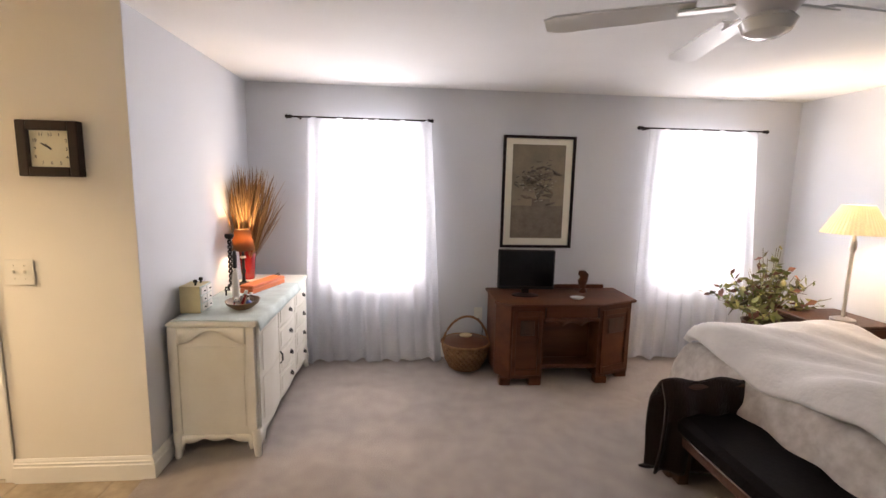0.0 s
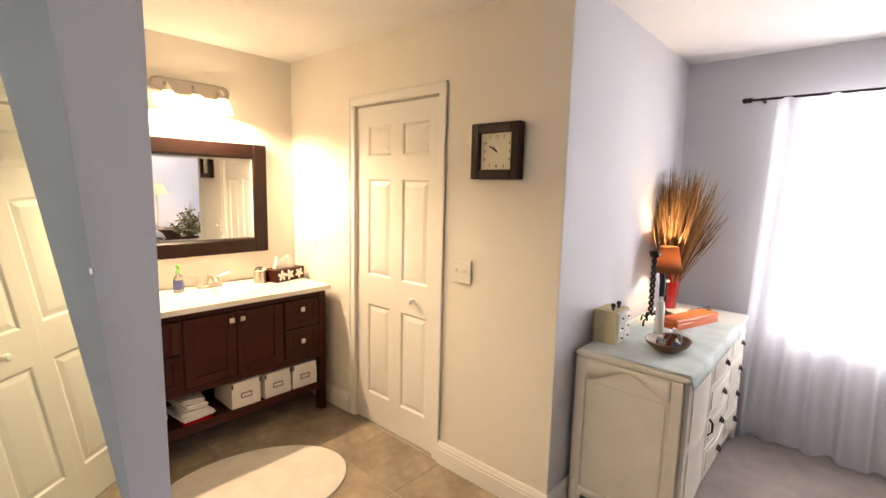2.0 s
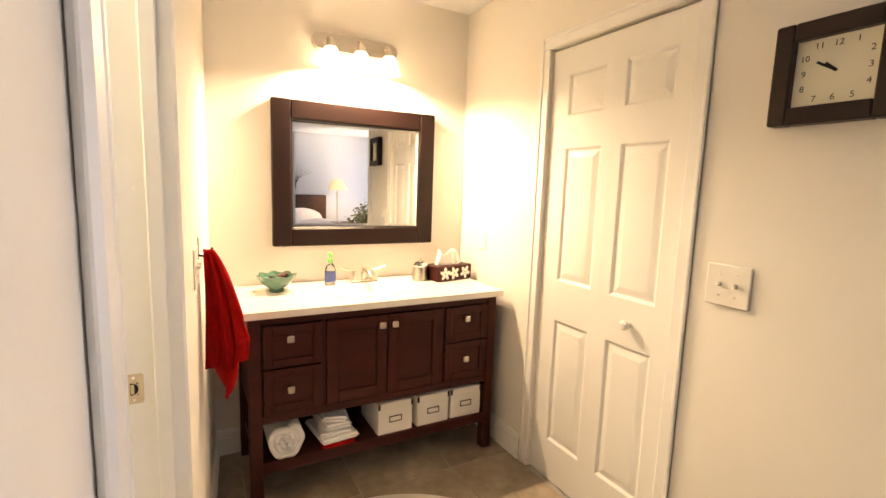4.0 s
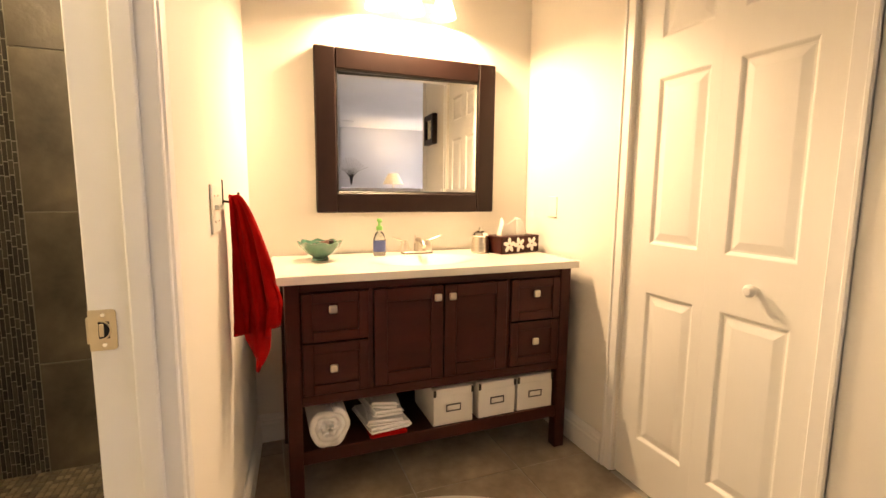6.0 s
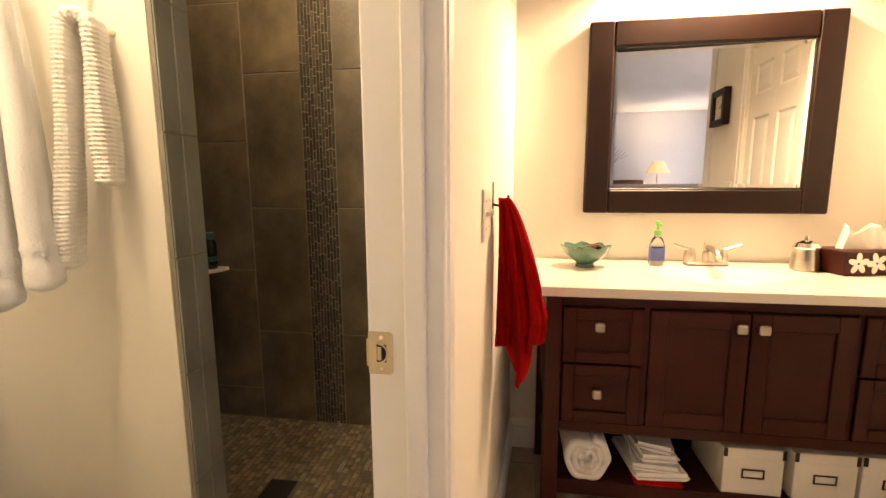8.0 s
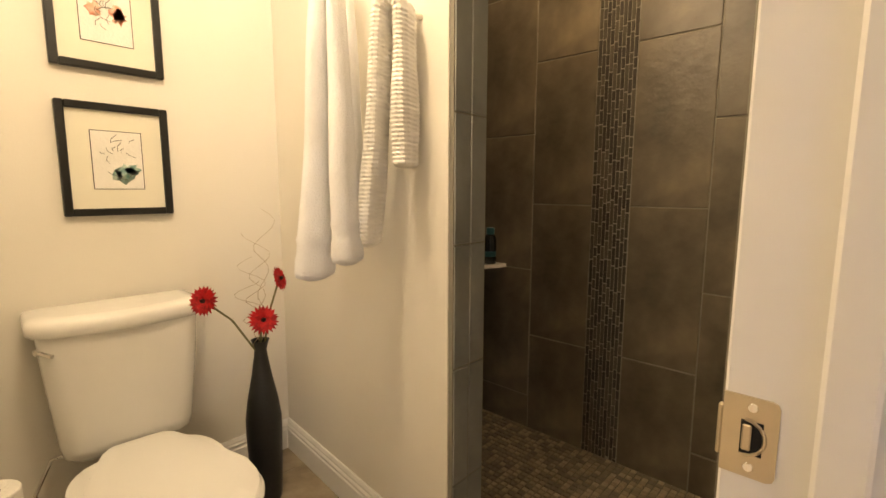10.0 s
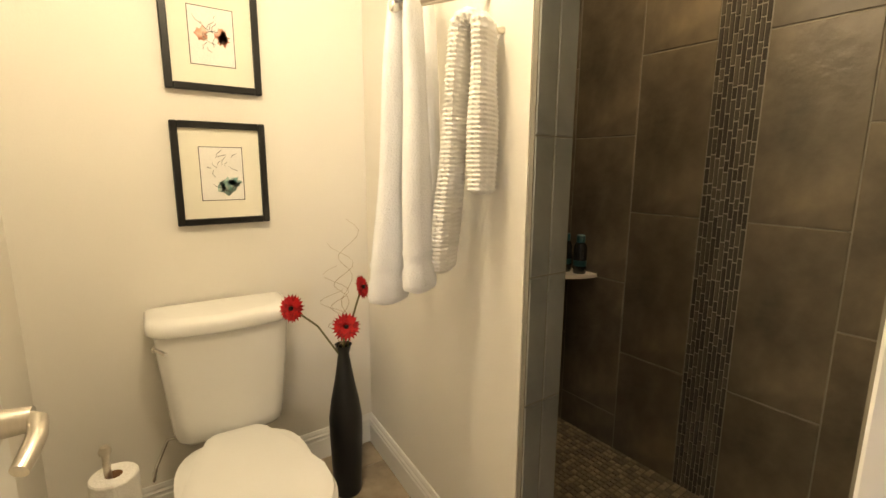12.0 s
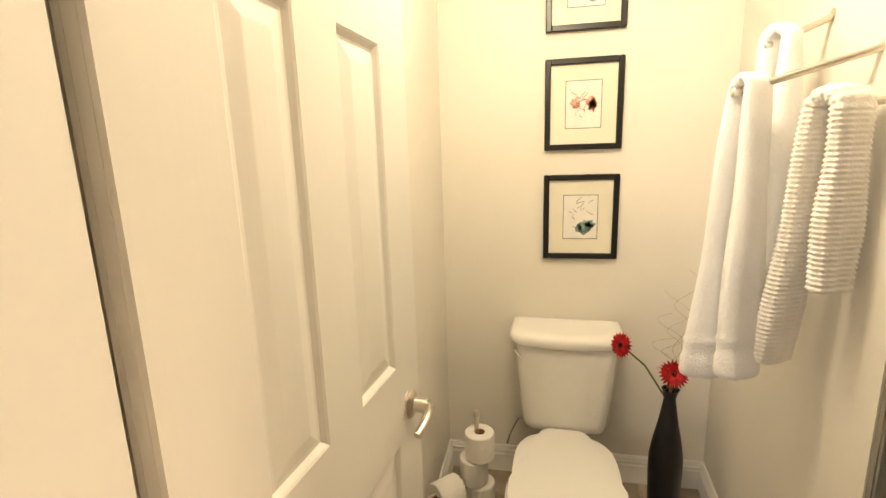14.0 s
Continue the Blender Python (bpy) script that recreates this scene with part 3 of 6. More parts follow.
def curtain(x0, x1, xt0, xt1, seed):
    """A sheer on a rod: gathered at the top, wavering to the hem."""
    c = thing("sheer_curtain", pose(0, 0, 0), "translucent white sheer curtain hanging to the carpet", "curtain", "sheer curtains")
    rnd = random.Random(seed)
    ph = [rnd.uniform(0, 6.28) for _ in range(6)]

    def fn(u, v):
        x = (xt0 + (xt1 - xt0) * u) * (1 - v) + (x0 + (x1 - x0) * u) * v
        k = 0.35 + 0.65 * v
        y = 1.535 + 0.020 * k * math.sin(u * 62 + ph[0] + 0.6 * math.sin(5 * v + ph[4])) + 0.014 * k * math.sin(u * 27 + ph[1]) + 0.012 * v * math.sin(u * 11 + ph[2] + 2 * v)
        z = 2.055 - 2.04 * v + (0.012 * math.sin(u * 40 + ph[3]) if v > 0.98 else 0)
        return (x + 0.01 * math.sin(u * 50 + ph[5]) * v, y, z)

    part("cloth", sheet(bmesh.new(), 150, 40, fn), "sheer", c, smooth=180)
    bm = sheet(bmesh.new(), 150, 2, lambda u, v: (lambda p: (p[0], p[1] - 0.002, p[2] + 0.0))(fn(u, 0.965 + 0.035 * v)))
    part("hem", bm, "sheer", c, smooth=180)
    return c


def rod(x0, x1):
    r = thing("curtain_rod", pose(0, 0, 0), "thin dark metal curtain rod with knob ends", "curtain rod", "curtain rods")
    part("pole", tube(bmesh.new(), [(x0, 1.535, 2.055), (x1, 1.535, 2.055)], 0.007, 10), "iron", r)
    for x, s in ((x0, -1), (x1, 1)):
        part("finial", lathe(bmesh.new(), [(0, 0), (0.012, 0), (0.015, 0.012), (0.012, 0.03), (0.018, 0.036), (0.010, 0.05), (0, 0.052)], 14), "iron", r, "", pose(x, 1.535, 2.055, 0, 90 * s))
        part("bracket", boxes((x - s * 0.05 - 0.006, x - s * 0.05 + 0.006, 1.535, N_Y, 2.046, 2.062), bevel=0.002), "iron", r)
    return r


curtain(0.46, 1.62, 0.50, 1.50, 3)
curtain(3.33, 4.52, 3.37, 4.36, 8)
rod(0.385, 1.47)
rod(3.31, 4.40)

# ---- vanity alcove ----
VY0, VY1, VF = -1.245, -0.07, -1.640


def square_knob(parent, x, y, z):
    k = part("knob", boxes((x, x + 0.008, y - 0.006, y + 0.006, z - 0.006, z + 0.006)), "nickel", parent, "square brushed nickel knob")
    part("knob_face", boxes((x + 0.008, x + 0.022, y - 0.0145, y + 0.0145, z - 0.0145, z + 0.0145), bevel=0.004), "nickel", k)


def shaker(parent, name, y0, y1, z0, z1, rim, knob_at):
    f = part(name, boxes((VF - 0.008, VF + 0.004, y0 + rim, y1 - rim, z0 + rim, z1 - rim)), "espresso", parent)
    for d in ((y0, y0 + rim, z0, z1), (y1 - rim, y1, z0, z1), (y0 + rim, y1 - rim, z0, z0 + rim), (y0 + rim, y1 - rim, z1 - rim, z1)):
        part("front_rim", boxes((VF - 0.010, VF + 0.012, *d), bevel=0.0025), "espresso", f)
    square_knob(f, VF + (0.004 if knob_at[2] else 0.012), knob_at[0], knob_at[1])
    return f


van = thing("vanity_cabinet", pose(0, 0, 0), "dark espresso wooden vanity with drawers and an open shelf", "vanity")
for y in (VY0, VY1 - 0.05):
    for x in (-2.125, VF - 0.042):
        bm = bmesh.new()
        box(bm, x, x + 0.05, y, y + 0.05, 0.0, 0.818, bevel=0.003)
        part("leg", bm, "espresso", van)
part("body", boxes((-2.12, VF - 0.012, VY0 + 0.05, VY1 - 0.05, 0.385, 0.790)), "espresso", van)
for y in (VY0 + 0.012, VY1 - 0.032):
    part("side_panel", boxes((-2.08, VF - 0.045, y, y + 0.02, 0.385, 0.815)), "espresso", van)
part("top_rail", boxes((VF - 0.012, VF, VY0 + 0.05, VY1 - 0.05, 0.785, 0.815), bevel=0.002), "espresso", van)
part("bottom_rail", boxes((VF - 0.03, VF, VY0 + 0.05, VY1 - 0.05, 0.368, 0.405), bevel=0.002), "espresso", van)
for y in (-0.945, -0.372):
    part("divider", boxes((VF - 0.012, VF, y - 0.008, y + 0.008, 0.405, 0.785)), "espresso", van)
shaker(van, "drawer", VY0 + 0.056, -0.955, 0.605, 0.780, 0.036, (-1.083, 0.722, 1))
shaker(van, "drawer", VY0 + 0.056, -0.955, 0.410, 0.598, 0.036, (-1.083, 0.506, 1))
shaker(van, "drawer", -0.362, VY1 - 0.056, 0.605, 0.780, 0.036, (-0.245, 0.718, 1))
shaker(van, "drawer", -0.362, VY1 - 0.056, 0.410, 0.598, 0.036, (-0.245, 0.512, 1))
shaker(van, "door", -0.935, -0.662, 0.410, 0.780, 0.050, (-0.690, 0.737, 0))
shaker(van, "door", -0.656, -0.382, 0.410, 0.780, 0.050, (-0.630, 0.737, 0))
part("shelf", boxes((-2.10, VF - 0.012, VY0 + 0.02, VY1 - 0.02, 0.165, 0.190)), "espresso", van)
part("shelf_rail", boxes((VF - 0.02, VF, VY0 + 0.05, VY1 - 0.05, 0.145, 0.196), bevel=0.002), "espresso", van)

# Moulded top with its oval basin.
SXC, SYC, SRX, SRY = -1.865, -0.665, 0.150, 0.220
TX0, TX1, TY0, TY1 = W_X + 0.002, VF + 0.025, -1.27, -0.045


def top_z(x, y):
    d = math.hypot((x - SXC) / SRX, (y - SYC) / SRY)
    if d >= 1.12:
        return 0.848
    s = max(0.0, min(1.0, (1.12 - d) / 1.12))
    return 0.848 - 0.045 * (s * s * (3 - 2 * s)) ** 0.8


top = thing("basin_counter", pose(0, 0, 0), "glossy off-white moulded vanity top with an oval basin", "countertop")
bm = sheet(bmesh.new(), 40, 90, lambda u, v: (TX0 + (TX1 - TX0) * u, TY0 + (TY1 - TY0) * v, top_z(TX0 + (TX1 - TX0) * u, TY0 + (TY1 - TY0) * v)))
box(bm, TX1 - 0.0005, TX1 + 0.004, TY0, TY1, 0.818, 0.8475, bevel=0.0018)
box(bm, TX0, TX1, TY0 - 0.004, TY0 + 0.0005, 0.818, 0.8475, bevel=0.0018)
box(bm, TX0, TX1, TY1 - 0.0005, TY1 + 0.004, 0.818, 0.8475, bevel=0.0018)
box(bm, TX0, -2.04, TY0, TY1, 0.818, 0.846)
box(bm, -1.70, TX1, TY0, TY1, 0.818, 0.846)
part("slab", bm, "marble", top, smooth=40)
part("drain", lathe(bmesh.new(), [(0, 0.004), (0.018, 0.004), (0.022, 0.0), (0.022, -0.004)], 20), "chrome", top, "chrome basin drain", pose(SXC, SYC, 0.8045))

fau = thing("faucet", pose(-2.055, -0.635, 0.848), "brushed nickel two-handle basin faucet", "faucet")
part("base_plate", boxes((-0.025, 0.03, -0.075, 0.075, 0, 0.012), bevel=0.006), "nickel", fau)
part("spout", tube(bmesh.new(), [(0, 0, 0.01), (0, 0, 0.05), (0.02, 0, 0.068), (0.06, 0, 0.07), (0.10, 0, 0.058), (0.112, 0, 0.045)], 0.0125, 12, 0.8), "nickel", fau)
part("lift_rod", tube(bmesh.new(), [(-0.018, 0, 0.01), (-0.018, 0, 0.085)], 0.003, 8), "nickel", fau)
for s in (-1, 1):
    h = part("handle_hub", lathe(bmesh.new(), [(0, 0.01), (0.02, 0.01), (0.022, 0.03), (0.016, 0.055), (0.011, 0.062), (0, 0.064)], 16), "nickel", fau, "", pose(0, s * 0.055, 0))
    part("handle", tube(bmesh.new(), [(0, 0, 0.055), (0.005, s * 0.03, 0.066), (0.006, s * 0.062, 0.078)], 0.0065, 10, 0.7), "nickel", h)

# Wall mirror.
MY0, MY1, MZ0, MZ1, MF = -1.078, -0.210, 1.038, 1.752, 0.090
mir = thing("wall_mirror", pose(0, 0, 0), "rectangular mirror with a broad dark brown wooden frame", "mirror")
for d in ((MY0, MY0 + MF, MZ0, MZ1), (MY1 - MF, MY1, MZ0, MZ1), (MY0 + MF, MY1 - MF, MZ0, MZ0 + MF), (MY0 + MF, MY1 - MF, MZ1 - MF, MZ1)):
    bm = boxes((W_X + 0.001, W_X + 0.034, *d), bevel=0.005)
    part("frame_rail", bm, "blackframe", mir)
for d in ((MY0 + MF, MY0 + MF + 0.006, MZ0 + MF, MZ1 - MF), (MY1 - MF - 0.006, MY1 - MF, MZ0 + MF, MZ1 - MF), (MY0 + MF, MY1 - MF, MZ0 + MF, MZ0 + MF + 0.006), (MY0 + MF, MY1 - MF, MZ1 - MF - 0.006, MZ1 - MF)):
    part("inner_bead", boxes((W_X + 0.001, W_X + 0.029, *d), bevel=0.002), "black", mir)
bm = bmesh.new()
a, b, c, d = MY0 + MF, MY1 - MF, MZ0 + MF, MZ1 - MF
SKEW = math.tan(radians(1.75))  # the glass sits a little askew in its frame
lo = [bm.verts.new((W_X + 0.013 + SKEW * (y - (a + b) / 2), y, z)) for y, z in ((a, c), (b, c), (b, d), (a, d))]
e = 0.022
hi = [bm.verts.new((W_X + 0.016 + SKEW * (y - (a + b) / 2), y, z)) for y, z in ((a + e, c + e), (b - e, c + e), (b - e, d - e), (a + e, d - e))]
bm.faces.new(hi)
for i in range(4):
    bm.faces.new((lo[i], lo[(i + 1) % 4], hi[(i + 1) % 4], hi[i]))
part("mirror_glass", bm, "mirror", mir, "silvered mirror glass with a bevelled edge", smooth=0)

# Light bar over the mirror.
bar = thing("vanity_light", pose(W_X, -0.66, 2.045), "brushed nickel light bar with three glowing glass shades", "wall lamp")
bm = bmesh.new()
ends = [(0.225 - 0.045 + 0.045 * math.cos(k * math.pi / 8), 0.045 * math.sin(k * math.pi / 8)) for k in range(-4, 5)]
oval = ends + [(-y, -z) for y, z in ends]
for x, k in ((0.001, 1.0), (0.016, 1.0), (0.026, 0.86)):
    ring = [bm.verts.new((x, y * (1 - 0.2 * (1 - k)), z * k)) for y, z in oval]
    if x > 0.001:
        for i in range(len(oval)):
            bm.faces.new((prev[i], prev[(i + 1) % len(oval)], ring[(i + 1) % len(oval)], ring[i]))
    prev = ring
bm.faces.new(prev)
part("back_plate", bm, "nickel", bar)
for y in (-0.15, 0.0, 0.15):
    a = part("arm", tube(bmesh.new(), [(0.02, y, 0.005), (0.045, y, 0.012), (0.068, y, 0.008), (0.082, y, -0.012)], 0.008, 10), "nickel", bar)
    part("socket", lathe(bmesh.new(), [(0, 0.0), (0.016, 0.0), (0.022, -0.014), (0.024, -0.032), (0, -0.032)], 18), "nickel", a, "", pose(0.085, y, -0.008))
    part("glass_shade", lathe(bmesh.new(), [(0.026, -0.042), (0.036, -0.060), (0.046, -0.090), (0.054, -0.118), (0.058, -0.130)], 24), "frost", a, "lit frosted glass shade", pose(0.085, y, 0.0), thick=0.003)
    part("bulb", lathe(bmesh.new(), [(0, -0.040), (0.010, -0.041), (0.015, -0.058), (0.015, -0.070), (0.009, -0.080), (0, -0.083)], 14), "bulb", a, "glowing bulb", pose(0.085, y, 0.0))

# Things on the vanity.
tis = thing("tissue_box", pose(-1.985, -0.165, 0.848, 0, 0, 14), "dark tissue box cover with white flowers", "tissue box")
part("case", boxes((-0.065, 0.065, -0.125, 0.125, 0, 0.082), bevel=0.004), "espresso", tis, "dark brown carved case")
for k, y in enumerate((-0.078, -0.012, 0.072)):
    bm = bmesh.new()
    for q in range(5):
        an = radians(18 + 72 * q + 20 * k)
        cy, cz = y + 0.021 * math.cos(an), 0.041 + 0.020 * math.sin(an)
        ring = [bm.verts.new((0.0665, cy + 0.017 * math.cos(t) * math.cos(an) - 0.010 * math.sin(t) * math.sin(an), cz + 0.017 * math.cos(t) * math.sin(an) + 0.010 * math.sin(t) * math.cos(an))) for t in [2 * math.pi * i / 12 for i in range(12)]]
        ext = bmesh.ops.extrude_face_region(bm, geom=[bm.faces.new(ring)])
        for v in ext["geom"]:
            if isinstance(v, bmesh.types.BMVert):
                v.co.x += 0.0012
    part("flower", bm, "whitebox", tis, "white inlaid flower")
bm = sheet(bmesh.new(), 16, 10, lambda u, v: (0.03 * math.cos(u * 6.28) * (1 - 0.25 * v) * wave(1, 0.3, u * 3), 0.092 * math.sin(u * 6.28) * (1 - 0.28 * v) * wave(1, 0.12, u * 5), 0.078 + 0.085 * v * wave(0.85, 0.20, u * 3, 1.0)))
part("tissue", bm, "paper", tis, "crumpled white tissue", smooth=60, thick=0.002)

jar = thing("steel_jar", pose(-1.99, -0.335, 0.848), "round brushed steel jar with a lid", "jar")
part("pot", lathe(bmesh.new(), [(0, 0), (0.040, 0), (0.044, 0.006), (0.041, 0.05), (0.037, 0.078), (0, 0.078)], 28), "nickel", jar)
lid = part("lid", lathe(bmesh.new(), [(0.041, 0.078), (0.042, 0.084), (0.034, 0.098), (0.016, 0.106), (0, 0.107)], 28), "chrome", jar)
part("lid_knob", lathe(bmesh.new(), [(0, 0.105), (0.005, 0.106), (0.009, 0.114), (0.005, 0.122), (0, 0.123)], 14), "chrome", lid)

soap = thing("soap_bottle", pose(-2.02, -0.82, 0.848), "clear soap bottle with a blue label and green pump", "soap bottle")
part("bottle", lathe(bmesh.new(), [(0, 0), (0.026, 0), (0.029, 0.01), (0.028, 0.075), (0.020, 0.10), (0.012, 0.108), (0.012, 0.116), (0, 0.116)], 20, sx=0.75), "clearplastic", soap)
part("label", lathe(bmesh.new(), [(0.0288, 0.02), (0.0285, 0.068)], 20, sx=0.76), "blueplastic", soap, "blue and white paper label")
pu = part("pump", lathe(bmesh.new(), [(0, 0.116), (0.014, 0.116), (0.014, 0.132), (0.006, 0.136), (0.006, 0.152), (0.011, 0.155), (0.011, 0.166), (0, 0.168)], 16), "greenplastic", soap)
part("nozzle", tube(bmesh.new(), [(0, 0, 0.160), (0.03, 0.0, 0.160), (0.036, 0, 0.155)], 0.0045, 8), "greenplastic", pu)

dish = thing("celadon_bowl", pose(-1.965, -1.085, 0.848), "scalloped green glazed bowl holding trinkets", "bowl")
bm = bmesh.new()
prof = [(0.034, 0.0), (0.036, 0.008), (0.030, 0.014), (0.055, 0.030), (0.078, 0.055), (0.088, 0.078), (0.083, 0.079), (0.070, 0.055), (0.048, 0.034), (0.0, 0.028)]
lathe(bm, prof, 48)
for v in bm.verts:
    r = math.hypot(v.co.x, v.co.y)
    if r > 0.06:
        an = math.atan2(v.co.y, v.co.x)
        f = 1 + 0.06 * math.cos(8 * an) * (r - 0.06) / 0.028
        v.co.x, v.co.y = v.co.x * f, v.co.y * f
        v.co.z += 0.005 * math.cos(8 * an) * (r - 0.06) / 0.028
part("pot", bm, "celadon", dish)
rnd = random.Random(4)
for _ in range(9):
    an, rr = rnd.uniform(0, 6.28), rnd.uniform(0, 0.05)
    part("trinket", lathe(bmesh.new(), [(0, 0), (0.012, 0.003), (0.015, 0.010), (0.010, 0.018), (0, 0.02)], 10), rnd.choice(["blackframe", "oak", "celadon"]), dish, "", pose(rr * math.cos(an), rr * math.sin(an), 0.046 + rnd.uniform(0, 0.022), rnd.uniform(-30, 30)))


def storage_box(m):
    b = thing("storage_box", m, "white card storage box with a lid and metal label holder", "storage box", "boxes on the vanity shelf")
    part("case", boxes((-0.15, 0.10, -0.086, 0.086, 0, 0.132), bevel=0.002), "whitebox", b)
    part("lid", boxes((-0.153, 0.103, -0.089, 0.089, 0.126, 0.158), bevel=0.003), "whitebox", b)
    for y in (-0.088, 0.077):
        part("metal_corner", boxes((0.094, 0.1045, y, y + 0.012, 0.128, 0.1575), bevel=0.002), "brassrim", b, "small metal corner guard")
    h = part("label_holder", boxes((0.1, 0.103, -0.032, 0.032, 0.060, 0.064), (0.1, 0.103, -0.032, 0.032, 0.086, 0.090), (0.1, 0.103, -0.032, -0.028, 0.064, 0.086), (0.1, 0.103, 0.028, 0.032, 0.064, 0.086)), "brassrim", b, "metal label holder")
    part("card", boxes((0.1, 0.1012, -0.028, 0.028, 0.064, 0.086)), "paper", h)
    return b


sb = storage_box(pose(-1.752, -0.605, 0.190))
copy_thing(sb, pose(-1.752, -0.405, 0.190))
copy_thing(sb, pose(-1.752, -0.215, 0.190, 0, 0, -2))

# Rolled and folded towels on the shelf.
rt = thing("rolled_towel", pose(-1.725, -1.105, 0.190), "rolled white terry towel on the vanity shelf", "towel")


def roll_fn(u, v):
    a = u * 6.28 * 3.2
    r = 0.008 + 0.064 * u + 0.003 * math.sin(3 * a)
    return (-0.16 + 0.24 * v + 0.006 * math.sin(5 * a), r * math.cos(a), 0.078 + r * math.sin(a))


part("roll", sheet(bmesh.new(), 110, 8, roll_fn), "towel", rt, smooth=180, thick=0.019)
ft = thing("folded_towel", pose(-1.745, -0.875, 0.190), "folded white towels stacked on a red cloth", "towel")
part("red_cloth", boxes((-0.12, 0.10, -0.075, 0.075, 0, 0.02), bevel=0.008), "red", ft, "folded red cloth")
for k in range(4):
    bm = bmesh.new()
    box(bm, -0.14, 0.10 - 0.008 * k, -0.09 + 0.008 * k, 0.085 - 0.012 * k, 0, 0.026, bevel=0.011, seg=3)
    for v in bm.verts:
        v.co.z += 0.011 * math.sin(v.co.y * 38 + 1.7 * k) - 0.12 * max(0, abs(v.co.y) - 0.055)
        v.co.x += 0.010 * math.sin(v.co.y * 31 + 2 * k)
    part("fold", bm, "towel", ft, "", pose(0, 0.006 * (k % 2), 0.022 + 0.026 * k, 0, 0, (-1) ** k * 8))

# Red towel on its hook.
hk = thing("towel_hook", pose(-1.44, -1.405, 1.135), "small wire towel hook on the wall", "hook")
part("plate", boxes((-0.005, 0.005, -0.002, 0.003, -0.045, 0.03), bevel=0.002), "iron", hk)
part("prong", tube(bmesh.new(), [(0, 0.002, -0.03), (0, 0.028, -0.035), (0, 0.04, -0.022), (0, 0.042, -0.005)], 0.0035, 8), "iron", hk)


def red_fn(u, v):
    """A towel hung from one corner: a gathered head, deep folds, a woven band and a hem that falls to a point."""
    k = 2 * u - 1
    s = 0.020 + 0.104 * v ** 0.62
    tip = max(0.0, 1 - abs((k - 0.12) / 0.62))
    length = 0.40 - 0.02 * k + 0.130 * tip ** 0.9
    band = 0.005 if 0.74 < v < 0.77 or 0.80 < v < 0.83 else 0.0
    deep = v ** 0.45
    x = -0.02 * v + k * s * 0.32 + 0.024 * deep * math.sin(k * 7.5 + 1.4 * v) + 0.011 * math.sin(k * 15 + 4 * v) + 0.004 * math.sin(k * 31 - 6 * v) + band
    y = 0.026 + s * (k + 1) * 0.53 * (1 - 0.16 * max(0.0, v - 0.80) / 0.20) + 0.008 * deep * math.sin(k * 12 + 3 * v)
    return (x, y, -length * v)


rt2 = whole("red_towel", sheet(bmesh.new(), 90, 70, red_fn), "red", "bright red terry hand towel hanging from a hook", "towel", pose(-1.44, -1.412, 1.12), smooth=180, thick=0.012)


def plate(name, m, w, h, label, toggles):
    p = thing(name, m, label, "switch")
    part("cover", boxes((-w / 2, w / 2, -0.006, 0, -h / 2, h / 2), bevel=0.003), "almond", p)
    for x in toggles:
        part("toggle", boxes((x - 0.005, x + 0.005, -0.018, -0.005, -0.003, 0.010), bevel=0.002), "almond", p)
        for z in (-0.032, 0.032):
            part("screw", lathe(bmesh.new(), [(0, 0), (0.003, 0), (0.002, 0.001), (0, 0.001)], 8), "chrome", p, "", pose(x, -0.006, z, 90))
    return p


plate("light_switch", pose(-0.540, -0.003, 1.087), 0.130, 0.127, "almond double light switch plate", (-0.024, 0.024))
plate("light_switch", pose(-1.30, -1.4145, 1.09, 0, 0, 180 - 4.1), 0.118, 0.122, "almond double light switch plate by the towel", (-0.024, 0.024))
plate("wall_outlet", pose(-1.89, 0.003, 1.07), 0.07, 0.10, "small white wall plate above the vanity", ())

# Clock.
ck = thing("wall_clock", pose(-0.335, -0.003, 1.667), "square wall clock with a dark wooden frame", "clock")
for d in ((-0.132, -0.088, -0.126, 0.126), (0.088, 0.132, -0.126, 0.126), (-0.088, 0.088, -0.126, -0.082), (-0.088, 0.088, 0.082, 0.126)):
    part("frame_rail", boxes((d[0], d[1], -0.045, 0, d[2], d[3]), bevel=0.004), "blackframe", ck)
dial = part("dial", boxes((-0.0885, 0.0885, -0.022, -0.004, -0.0825, 0.0825)), "dial", ck, "cream dial with dark numerals")
for hnum in range(1, 13):
    an = radians(90 - 30 * hnum)
    q = 0.068 / max(abs(math.cos(an)), abs(math.sin(an)))
    letters(str(hnum), 0.021, "black", dial, pose(min(q, 0.086) * math.cos(an), -0.0225, min(q, 0.086) * math.sin(an) * 0.94, 90))
for an, ln, w in ((148, 0.048, 0.006), (138, 0.030, 0.007)):
    part("hand", boxes((0, ln, -0.0245, -0.0235, -w / 2, w / 2)), "black", dial, "", Matrix.Rotation(radians(-an), 4, "Y"))
part("hub", lathe(bmesh.new(), [(0, 0), (0.004, 0), (0.004, 0.004), (0, 0.005)], 12), "black", dial, "", pose(0, -0.022, 0, 90))

# Oval rug.
bm = lathe(bmesh.new(), [(0, 0.018), (0.8, 0.018), (0.93, 0.016), (1.0, 0.007), (1.0, -0.002), (0, -0.002)], 64)
for v in bm.verts:
    v.co.x, v.co.y = v.co.x * 0.33, v.co.y * 0.46
whole("oval_rug", bm, "rug", "oval cream bath rug on the tiled floor", "rug", pose(-1.17, -0.80, 0.002, 0, 0, -16))

# ---- toilet room ----
TCX = -0.772
toi = thing("toilet", pose(TCX, S_Y + 0.012, 0, 0, 0, -2.5), "white porcelain two-piece toilet with its lid down", "toilet")


